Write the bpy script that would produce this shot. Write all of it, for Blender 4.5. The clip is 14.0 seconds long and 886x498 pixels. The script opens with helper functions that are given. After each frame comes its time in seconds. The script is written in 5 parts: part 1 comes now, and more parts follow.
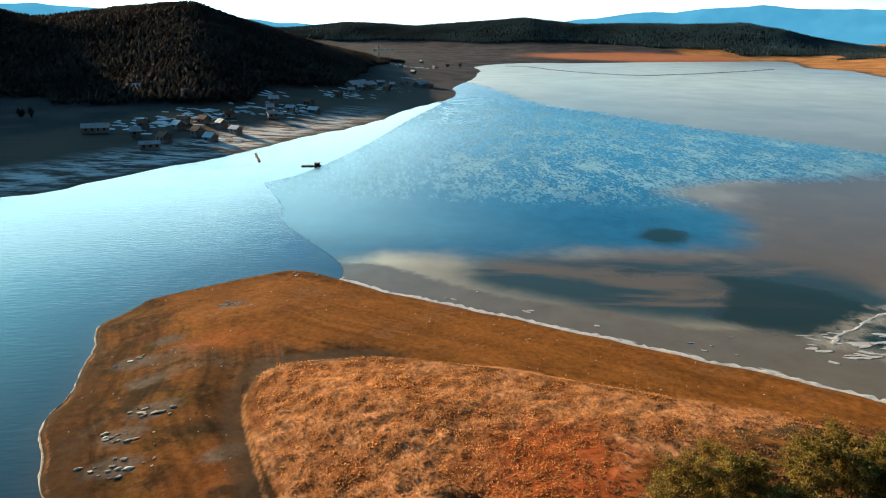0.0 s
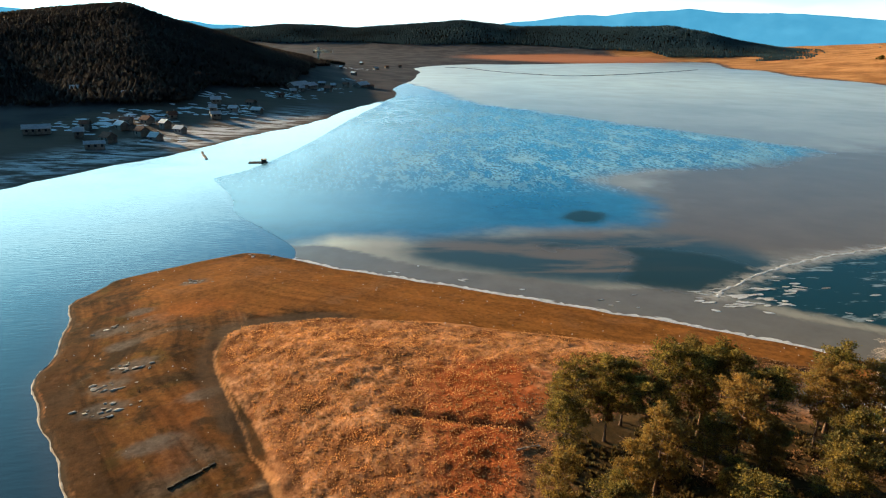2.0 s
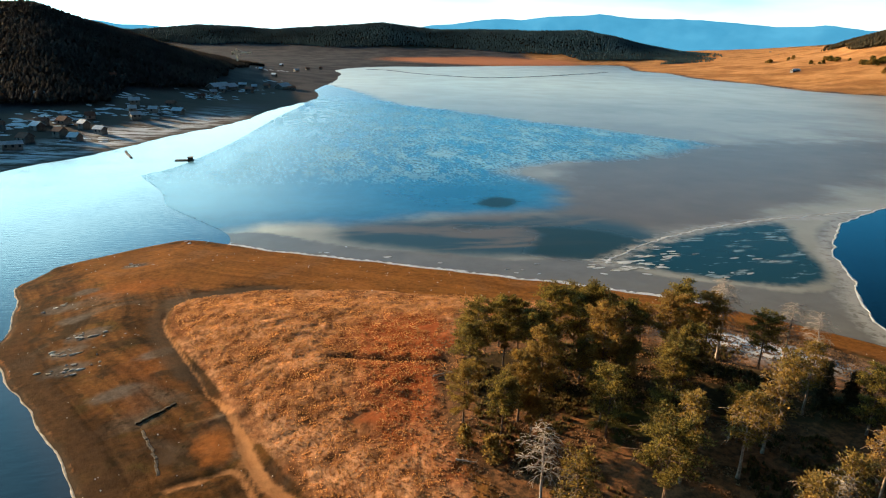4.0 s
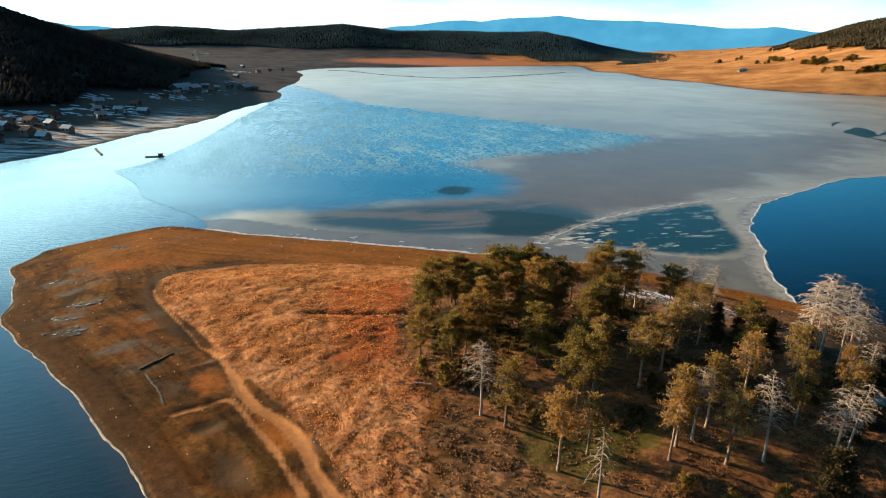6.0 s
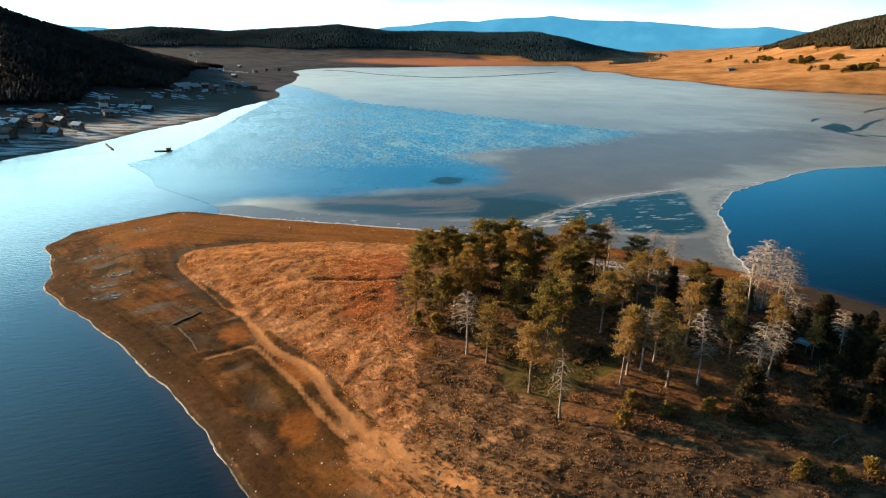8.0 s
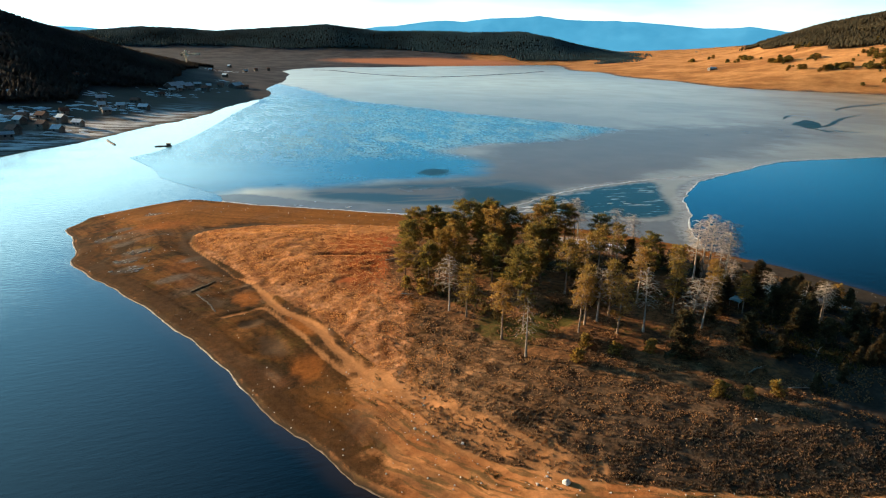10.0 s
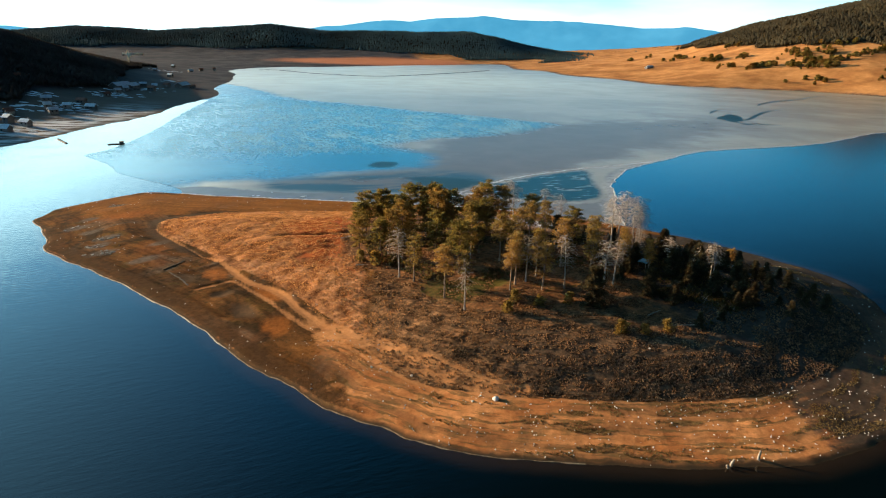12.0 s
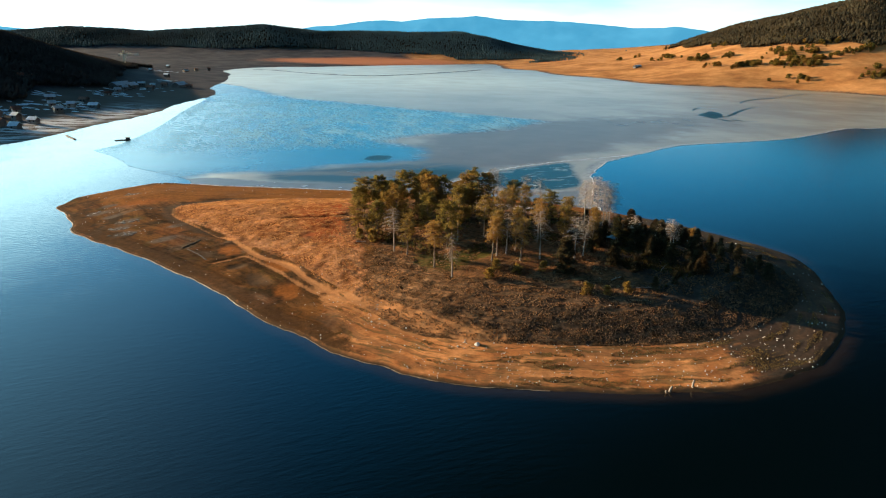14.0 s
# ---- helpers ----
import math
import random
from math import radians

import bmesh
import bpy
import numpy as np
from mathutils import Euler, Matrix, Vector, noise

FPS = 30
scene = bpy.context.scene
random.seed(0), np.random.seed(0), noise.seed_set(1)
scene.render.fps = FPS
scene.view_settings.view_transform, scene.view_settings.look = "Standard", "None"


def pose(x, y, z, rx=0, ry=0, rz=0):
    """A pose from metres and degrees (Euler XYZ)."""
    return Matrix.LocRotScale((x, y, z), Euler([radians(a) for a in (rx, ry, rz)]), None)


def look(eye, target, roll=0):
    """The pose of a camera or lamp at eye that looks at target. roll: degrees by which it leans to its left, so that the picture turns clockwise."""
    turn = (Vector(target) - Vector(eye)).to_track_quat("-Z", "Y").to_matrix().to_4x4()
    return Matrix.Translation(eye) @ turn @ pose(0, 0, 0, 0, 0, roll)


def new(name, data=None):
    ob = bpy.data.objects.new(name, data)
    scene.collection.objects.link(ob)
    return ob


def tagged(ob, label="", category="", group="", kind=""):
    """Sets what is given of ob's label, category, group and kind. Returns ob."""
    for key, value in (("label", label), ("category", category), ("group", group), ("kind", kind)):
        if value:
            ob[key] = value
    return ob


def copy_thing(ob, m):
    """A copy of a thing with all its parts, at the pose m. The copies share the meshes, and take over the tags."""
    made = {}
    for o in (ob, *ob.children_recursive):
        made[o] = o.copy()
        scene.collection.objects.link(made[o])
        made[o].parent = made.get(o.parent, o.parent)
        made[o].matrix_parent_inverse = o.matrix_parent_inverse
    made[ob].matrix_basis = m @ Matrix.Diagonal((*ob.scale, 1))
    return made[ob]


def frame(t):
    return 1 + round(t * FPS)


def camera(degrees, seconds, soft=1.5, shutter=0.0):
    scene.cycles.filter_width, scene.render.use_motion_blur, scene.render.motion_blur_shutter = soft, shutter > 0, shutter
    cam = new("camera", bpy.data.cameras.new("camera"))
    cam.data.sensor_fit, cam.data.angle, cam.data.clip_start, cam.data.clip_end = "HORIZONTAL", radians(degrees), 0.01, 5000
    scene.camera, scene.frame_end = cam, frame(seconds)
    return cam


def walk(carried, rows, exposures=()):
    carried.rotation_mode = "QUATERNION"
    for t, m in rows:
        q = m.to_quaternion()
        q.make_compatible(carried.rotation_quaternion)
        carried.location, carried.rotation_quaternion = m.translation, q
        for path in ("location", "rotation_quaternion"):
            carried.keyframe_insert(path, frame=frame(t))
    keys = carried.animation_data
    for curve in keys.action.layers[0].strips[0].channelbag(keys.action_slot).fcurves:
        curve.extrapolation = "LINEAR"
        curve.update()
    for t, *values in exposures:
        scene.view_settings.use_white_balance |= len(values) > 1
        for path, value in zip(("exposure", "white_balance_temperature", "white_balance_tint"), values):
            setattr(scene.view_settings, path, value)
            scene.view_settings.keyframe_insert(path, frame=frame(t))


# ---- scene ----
cam = camera(70.0, 14.0, soft=1.1)
PATH = [
    (0, (-0.346, -3.599, 60.553), (-0.293, -1.708, 59.904), 1.0),
    (0.5, (-0.322, -8.42, 60.556), (-0.269, -6.529, 59.908), 0.9),
    (1, (-0.303, -13.32, 60.576), (-0.216, -11.429, 59.93), 1.0),
    (1.5, (-0.312, -18.345, 60.624), (-0.152, -16.458, 59.98), 1.1),
    (2, (-0.423, -23.473, 60.678), (-0.198, -21.591, 60.037), 1.1),
    (2.5, (-0.762, -28.643, 60.713), (-0.471, -26.77, 60.075), 1.2),
    (3, (-1.287, -33.746, 60.722), (-0.934, -31.882, 60.087), 1.4),
    (5.5, (-5.036, -59.414, 60.389), (-4.494, -57.592, 59.766), 1.5),
    (6, (-6.094, -64.459, 60.316), (-5.536, -62.642, 59.694), 1.5),
    (6.5, (-7.25, -69.391, 60.25), (-6.681, -67.577, 59.629), 1.4),
    (7, (-8.473, -74.239, 60.186), (-7.903, -72.425, 59.565), 1.4),
    (7.5, (-9.751, -79.051, 60.149), (-9.18, -77.237, 59.528), 1.3),
    (8, (-11.113, -83.87, 60.142), (-10.541, -82.057, 59.521), 1.4),
    (10.5, (-17.796, -108.661, 60.395), (-17.161, -106.869, 59.775), 1.4),
    (11, (-19.3, -113.751, 60.392), (-18.623, -111.974, 59.773), 1.4),
    (11.5, (-20.893, -118.877, 60.446), (-20.182, -117.113, 59.827), 1.4),
    (12, (-22.461, -123.979, 60.524), (-21.715, -122.23, 59.906), 1.4),
    (12.5, (-24.171, -128.982, 60.62), (-23.409, -127.24, 60.002), 1.4),
    (13, (-26.024, -133.96, 60.678), (-25.26, -132.218, 60.06), 1.4),
    (13.5, (-27.969, -138.943, 60.703), (-27.204, -137.201, 60.085), 1.4),
    (14, (-29.912, -143.979, 60.725), (-29.146, -142.238, 60.107), 1.3),
]
walk(cam, [(t, look(eye, target, roll)) for t, eye, target, roll in PATH],
     [(0, 1.6, 6400, 4), (14, 1.6, 6400, 4)])

# ---------- light ----------
SUN_FROM, SUN_UP = 136.0, 12.0          # direction towards the sun (degrees from +x) and its height
world = bpy.data.worlds.new("sky_world")
scene.world = world
world.use_nodes = True
wn = world.node_tree
wn.nodes.clear()
w_out = wn.nodes.new("ShaderNodeOutputWorld")
w_bg = wn.nodes.new("ShaderNodeBackground")
w_sky = wn.nodes.new("ShaderNodeTexSky")
w_sky.sky_type = "NISHITA"
w_sky.sun_disc = False
w_sky.sun_elevation = radians(SUN_UP)
w_sky.sun_rotation = radians(90.0 - SUN_FROM)
w_sky.altitude = 1100.0
w_sky.air_density, w_sky.dust_density, w_sky.ozone_density = 1.0, 2.0, 4.0
w_bg.inputs["Strength"].default_value = 0.066
# thin bright cloud lying towards the horizon, torn a little higher up
w_co = wn.nodes.new("ShaderNodeTexCoord")
w_sep = wn.nodes.new("ShaderNodeSeparateXYZ")
w_map = wn.nodes.new("ShaderNodeMapping")
w_map.inputs["Scale"].default_value = (1.0, 1.0, 5.0)
w_noise = wn.nodes.new("ShaderNodeTexNoise")
w_noise.inputs["Scale"].default_value, w_noise.inputs["Detail"].default_value = 3.2, 6.0
w_add = wn.nodes.new("ShaderNodeMath")
w_add.operation = "MULTIPLY_ADD"
w_add.inputs[1].default_value = -0.13
w_band = wn.nodes.new("ShaderNodeMapRange")
w_band.interpolation_type = "SMOOTHSTEP"
for key, v in (("From Min", 0.06), ("From Max", -0.05), ("To Max", 0.95)):
    w_band.inputs[key].default_value = v
w_tall = wn.nodes.new("ShaderNodeMath")            # the cloud stands higher on the sun's side
w_tall.operation = "MULTIPLY_ADD"
w_tall.inputs[1].default_value = -0.25
w_mix = wn.nodes.new("ShaderNodeMix")
w_mix.data_type = "RGBA"
w_dot = wn.nodes.new("ShaderNodeVectorMath")
w_dot.operation = "DOT_PRODUCT"
w_dot.inputs[1].default_value = (math.cos(radians(SUN_FROM)) * math.cos(radians(SUN_UP)), math.sin(radians(SUN_FROM)) * math.cos(radians(SUN_UP)), math.sin(radians(SUN_UP)))
w_near = wn.nodes.new("ShaderNodeMapRange")       # clouds shine more towards the sun
w_near.interpolation_type = "SMOOTHERSTEP"
for key, v in (("From Min", 0.45), ("From Max", 1.0), ("To Min", 0.0), ("To Max", 1.0)):
    w_near.inputs[key].default_value = v
w_tone = wn.nodes.new("ShaderNodeMix")
w_tone.data_type = "RGBA"
w_tone.inputs[6].default_value = (6.4, 7.2, 7.4, 1.0)
w_tone.inputs[7].default_value = (13.0, 21.0, 24.0, 1.0)
wn.links.new(w_co.outputs["Generated"], w_dot.inputs[0])
wn.links.new(w_dot.outputs["Value"], w_near.inputs["Value"])
wn.links.new(w_near.outputs[0], w_tone.inputs["Factor"])
wn.links.new(w_near.outputs[0], w_tall.inputs[0])
wn.links.new(w_tone.outputs[2], w_mix.inputs[7])
wn.links.new(w_co.outputs["Generated"], w_sep.inputs[0])
wn.links.new(w_co.outputs["Generated"], w_map.inputs["Vector"])
wn.links.new(w_map.outputs[0], w_noise.inputs["Vector"])
wn.links.new(w_noise.outputs["Fac"], w_add.inputs[0])
wn.links.new(w_sep.outputs["Z"], w_add.inputs[2])
wn.links.new(w_add.outputs[0], w_tall.inputs[2])
wn.links.new(w_tall.outputs[0], w_band.inputs["Value"])
w_veil = wn.nodes.new("ShaderNodeMath")            # hazy aureole round the low sun
w_veil.operation = "MULTIPLY"
w_veil.inputs[1].default_value = 0.21
w_most = wn.nodes.new("ShaderNodeMath")
w_most.operation = "MAXIMUM"
wn.links.new(w_near.outputs[0], w_veil.inputs[0])
wn.links.new(w_veil.outputs[0], w_most.inputs[0])
wn.links.new(w_band.outputs[0], w_most.inputs[1])
wn.links.new(w_most.outputs[0], w_mix.inputs["Factor"])
w_air = wn.nodes.new("ShaderNodeMix")              # clear winter air, more cyan than violet
w_air.data_type, w_air.blend_type = "RGBA", "MULTIPLY"
w_air.inputs["Factor"].default_value = 1.0
w_away = wn.nodes.new("ShaderNodeMapRange")       # the sky is deepest a quarter turn from the sun
w_away.interpolation_type = "SMOOTHSTEP"
for key, v in (("From Min", -0.84), ("From Max", -0.14)):
    w_away.inputs[key].default_value = v
w_tint = wn.nodes.new("ShaderNodeMix")
w_tint.data_type = "RGBA"
w_tint.inputs[6].default_value = (0.045, 0.06, 0.066, 1.0)
w_tint.inputs[7].default_value = (0.47, 1.62, 1.82, 1.0)
w_high = wn.nodes.new("ShaderNodeMath")            # and deepest overhead
w_high.operation = "MULTIPLY_ADD"
w_high.inputs[1].default_value = -1.6
wn.links.new(w_sep.outputs["Z"], w_high.inputs[0])
wn.links.new(w_dot.outputs["Value"], w_high.inputs[2])
wn.links.new(w_high.outputs[0], w_away.inputs["Value"])
wn.links.new(w_away.outputs[0], w_tint.inputs["Factor"])
wn.links.new(w_tint.outputs[2], w_air.inputs[7])
wn.links.new(w_sky.outputs[0], w_air.inputs[6])
wn.links.new(w_air.outputs[2], w_mix.inputs[6])
wn.links.new(w_mix.outputs[2], w_bg.inputs[0])
wn.links.new(w_bg.outputs[0], w_out.inputs[0])

sun = new("sun", bpy.data.lights.new("sun", "SUN"))
sun.data.energy, sun.data.angle, sun.data.color = 4.9, radians(0.6), (1.0, 0.68, 0.38)
_a, _e = radians(SUN_FROM), radians(SUN_UP)
sun.matrix_world = look((0, 0, 400), Vector((0, 0, 400)) - Vector((math.cos(_a) * math.cos(_e), math.sin(_a) * math.cos(_e), math.sin(_e))))


# ---------- material helpers ----------
class Nodes:
    """A small writer of node materials."""

    def __init__(self, name):
        self.mat = bpy.data.materials.new(name)
        self.mat.use_nodes = True
        self.nt = self.mat.node_tree
        self.bsdf = self.nt.nodes["Principled BSDF"]

    def add(self, kind, **settings):
        n = self.nt.nodes.new(kind)
        for key, value in settings.items():
            setattr(n, key, value)
        return n

    def put(self, socket, value):
        if isinstance(value, bpy.types.NodeSocket):
            self.nt.links.new(value, socket)
        else:
            socket.default_value = (*value, 1.0) if isinstance(value, tuple) and len(value) == 3 and socket.type == "RGBA" else value

    def coords(self, scale=(1, 1, 1), turn=0.0):
        c = self.add("ShaderNodeTexCoord")
        m = self.add("ShaderNodeMapping")
        m.inputs["Scale"].default_value = scale
        m.inputs["Rotation"].default_value = (0, 0, radians(turn))
        self.nt.links.new(c.outputs["Object"], m.inputs["Vector"])
        return m.outputs[0]

    def noise(self, scale, detail=4.0, rough=0.55, at=None, warp=0.0):
        n = self.add("ShaderNodeTexNoise")
        self.put(n.inputs["Scale"], scale)
        self.put(n.inputs["Detail"], detail)
        self.put(n.inputs["Roughness"], rough)
        self.put(n.inputs["Distortion"], warp)
        self.nt.links.new(at if at is not None else self.coords(), n.inputs["Vector"])
        return n.outputs["Fac"]

    def attr(self, name):
        return self.add("ShaderNodeAttribute", attribute_name=name).outputs["Fac"]

    def step(self, value, lo, hi):
        n = self.add("ShaderNodeMapRange", interpolation_type="SMOOTHSTEP")
        self.put(n.inputs["Value"], value)
        n.inputs["From Min"].default_value, n.inputs["From Max"].default_value = lo, hi
        return n.outputs[0]

    def span(self, value, lo, hi, to_lo, to_hi):
        n = self.add("ShaderNodeMapRange")
        self.put(n.inputs["Value"], value)
        for key, v in (("From Min", lo), ("From Max", hi), ("To Min", to_lo), ("To Max", to_hi)):
            n.inputs[key].default_value = v
        return n.outputs[0]

    def math(self, op, a, b=0.0):
        n = self.add("ShaderNodeMath", operation=op)
        self.put(n.inputs[0], a)
        self.put(n.inputs[1], b)
        return n.outputs[0]

    def mix(self, fac, a, b):
        n = self.add("ShaderNodeMix", data_type="RGBA")
        self.put(n.inputs["Factor"], fac)
        self.put(n.inputs[6], a)
        self.put(n.inputs[7], b)
        return n.outputs[2]

    def scaled(self, colour, factor):
        n = self.add("ShaderNodeMix", data_type="RGBA", blend_type="MULTIPLY")
        n.inputs["Factor"].default_value = 1.0
        self.put(n.inputs[6], colour)
        g = self.add("ShaderNodeCombineColor")
        for i in range(3):
            self.put(g.inputs[i], factor)
        self.nt.links.new(g.outputs[0], n.inputs[7])
        return n.outputs[2]

    def done(self, colour, rough=0.9, height=None, strength=0.5, distance=0.2, spec=None, metal=0.0, ior=None):
        self.put(self.bsdf.inputs["Base Color"], colour)
        self.put(self.bsdf.inputs["Roughness"], rough)
        self.put(self.bsdf.inputs["Metallic"], metal)
        if spec is not None:
            self.put(self.bsdf.inputs["Specular IOR Level"], spec)
        if ior is not None:
            self.put(self.bsdf.inputs["IOR"], ior)
        if height is not None:
            b = self.add("ShaderNodeBump")
            b.inputs["Strength"].default_value, b.inputs["Distance"].default_value = strength, distance
            self.nt.links.new(height, b.inputs["Height"])
            self.nt.links.new(b.outputs[0], self.bsdf.inputs["Normal"])
        return self.mat


def rough_mat(name, dark, light, scale=3.0, rough=0.85, strength=0.4, distance=0.05, spec=0.3, per_thing=0.0, metal=0.0):
    """A plain weathered surface: two tones in two scales, and relief."""
    n = Nodes(name)
    big, fine = n.noise(scale * 0.25, 3), n.noise(scale, 6, 0.65)
    f = n.math("ADD", n.math("MULTIPLY", big, 0.5), n.math("MULTIPLY", fine, 0.5))
    col = n.mix(n.step(f, 0.33, 0.67), dark, light)
    if per_thing:
        r = n.add("ShaderNodeObjectInfo").outputs["Random"]
        col = n.scaled(col, n.span(r, 0, 1, 1 - per_thing, 1 + per_thing))
    return n.done(col, rough, fine, strength, distance, spec, metal)


def leafy_mat(name, dark, light, other, rough=0.75, through_light=0.42, patch=0.35):
    """Needles and leaves: colour by clump and by tree."""
    n = Nodes(name)
    isle = n.add("ShaderNodeNewGeometry").outputs["Random Per Island"]
    r = n.add("ShaderNodeObjectInfo").outputs["Random"]
    col = n.mix(isle, dark, light)
    col = n.mix(n.math("MULTIPLY", n.step(r, 0.45, 1.0), 0.65), col, other)
    col = n.scaled(col, n.span(n.noise(patch, 5), 0.3, 0.7, 0.55, 1.45))
    mat = n.done(col, rough, spec=0.2)
    thin, both = n.add("ShaderNodeBsdfTranslucent"), n.add("ShaderNodeMixShader")
    n.put(thin.inputs["Color"], n.scaled(col, 1.4))
    both.inputs[0].default_value = through_light
    n.nt.links.new(n.bsdf.outputs[0], both.inputs[1])
    n.nt.links.new(thin.outputs[0], both.inputs[2])
    n.nt.links.new(both.outputs[0], n.nt.nodes["Material Output"].inputs["Surface"])
    return mat


# ---------- the plan ----------
ISLAND = [(-70, 120), (-67, 129), (-64, 136), (-52, 145), (-42, 151.5), (-34, 154), (-22, 148), (-8, 139), (18, 126), (41, 113.5), (60, 103.5), (78, 93.5),
          (97, 80), (115, 61), (129, 40), (137, 24), (142.5, 4), (145, -12), (141.5, -23), (133, -36), (116.5, -54), (103, -62.5), (90, -68.3),
          (77, -70.5), (63, -70), (50, -66.5), (38, -61.3), (30, -57.6), (21.5, -53.2), (13, -48), (8, -42.2), (3.6, -37), (-0.9, -31.2), (-4.5, -26), (-8.5, -17.3), (-13.8, -8.5), (-17.5, 1),
          (-20, 9.3), (-23.3, 16.5), (-26.5, 23.5), (-31.5, 33), (-37.5, 44.6), (-43.5, 55), (-50.3, 65.5), (-57, 76), (-60.3, 82), (-61.8, 91), (-63.3, 99.5), (-65.3, 109)]
LAKE = [(-166, 225), (-141, 250), (-128, 272), (-117, 289), (-96, 323), (-72, 368), (-45, 430), (-24, 496), (-2, 553), (20, 610),
        (30, 680), (33, 745), (46, 815), (58, 865), (72, 960), (90, 1100), (96, 1240), (201, 1400), (330, 1440), (513, 1548), (709, 1641),
        (943, 1752), (905, 1600), (830, 1440), (808, 1380), (836, 1296), (790, 1150), (768, 1050), (796, 960), (772, 860), (770, 765),
        (827, 703), (925, 614), (951, 476), (1000, 300), (1080, 0), (900, -500), (0, -900), (-700, -500), (-600, 0), (-330, 150)]
UPLAND = [(-29, 98), (-30, 88), (-26, 76), (-19, 62), (-14, 48), (-7, 35), (2, 14), (8, -8), (12, -24), (21, -34), (41, -45), (64, -53), (79, -54),
          (97, -51), (115, -43), (127, -30), (132, -10), (124, 20), (111, 45), (90, 71), (70, 83), (48, 89), (31, 94), (13, 99), (-5, 103), (-21, 102)]
STRAW = [(-29, 98), (-30, 88), (-26, 76), (-19, 62), (-14, 48), (-6, 34), (1, 14), (5, 0), (8, -10), (11, -2), (14, 14), (17, 28), (19, 46), (19, 58),
         (34, 72), (62, 83), (48, 89), (13, 99), (-5, 103), (-21, 102)]
FOREST = [(22, 56), (18, 34), (22, 20), (30, 0), (38, -10), (60, -18), (80, -30), (100, -24), (112, -8), (108, 14), (98, 32), (84, 44), (70, 57), (48, 62), (34, 62)]
RIM_TRACK = [(7, 100.2), (18, 98.5), (28.6, 94.6), (38.5, 90.8), (48, 87.5), (56.6, 83.5), (64.8, 79.6), (72, 76)]
DITCH = [(3.5, 62), (12, 58.5), (22.5, 54.5)]
TRACK = [(-31, 93), (-30, 86), (-25, 74), (-20, 62), (-18.5, 57.5), (-15, 52), (-12, 43.5), (-10.5, 38), (-8, 32), (-3.7, 25.5), (-1.8, 20), (-0.6, 13.7), (1.2, 7.4), (3, 2), (7, -5), (13, -15), (20, -27), (29, -37)]
TRACK_2 = [(-21.5, 34.5), (-17, 35.4), (-12.5, 36), (-9.3, 28.4), (-5.9, 20.2), (-3.8, 13.1), (-1.8, 6.9), (1.5, -1), (5, -8.5), (8, -16), (12.5, -25), (17, -32)]


def smooth_loop(points, per=8, closed=True):
    """A Catmull-Rom curve through the corners of the plan."""
    p = np.array(points, float)
    n, out = len(p), []
    for i in range(n if closed else n - 1):
        if closed:
            a, b, c, d = p[i - 1], p[i], p[(i + 1) % n], p[(i + 2) % n]
        else:
            a, b, c, d = p[max(i - 1, 0)], p[i], p[i + 1], p[min(i + 2, n - 1)]
        for k in range(per):
            t = k / per
            out.append(0.5 * (2 * b + (c - a) * t + (2 * a - 5 * b + 4 * c - d) * t * t + (3 * b - a - 3 * c + d) * t ** 3))
    if not closed:
        out.append(p[-1])
    return np.array(out)


def ragged(loop, size, scale, seed):
    """Push a curve in and out a little, as water and frost leave an edge."""
    out = []
    for x, y in loop:
        v = Vector((x * scale, y * scale, seed))
        w = noise.noise_vector(v) + 0.5 * noise.noise_vector(v * 2.7)
        out.append((x + size * w.x, y + size * w.y))
    return np.array(out)


def side(x, y, loop, closed=True):
    """Distance to a loop, positive inside it; for an open line, the plain distance."""
    x, y = np.asarray(x, float), np.asarray(y, float)
    best, inside = np.full(x.shape, 1e18), np.zeros(x.shape, bool)
    n = len(loop)
    for i in range(n if closed else n - 1):
        ax, ay = loop[i]
        bx, by = loop[(i + 1) % n]
        dx, dy = bx - ax, by - ay
        t = np.clip(((x - ax) * dx + (y - ay) * dy) / max(dx * dx + dy * dy, 1e-9), 0, 1)
        best = np.minimum(best, (x - ax - t * dx) ** 2 + (y - ay - t * dy) ** 2)
        if ay != by:
            cross = (ay > y) != (by > y)
            inside ^= cross & (x < dx * (y - ay) / (dy if dy else 1e-9) + ax)
    d = np.sqrt(best)
    return np.where(inside, d, -d) if closed else d


def ease(v, lo, hi):
    t = np.clip((np.asarray(v, float) - lo) / (hi - lo), 0, 1)
    return t * t * (3 - 2 * t)


def bump(x, y, cx, cy, rx, ry, turn=0.0):
    a = radians(turn)
    u, v = (x - cx) * math.cos(a) + (y - cy) * math.sin(a), -(x - cx) * math.sin(a) + (y - cy) * math.cos(a)
    return np.exp(-(u / rx) ** 2 - (v / ry) ** 2)


_rng = np.random.RandomState(7)
_table = _rng.rand(256, 256)


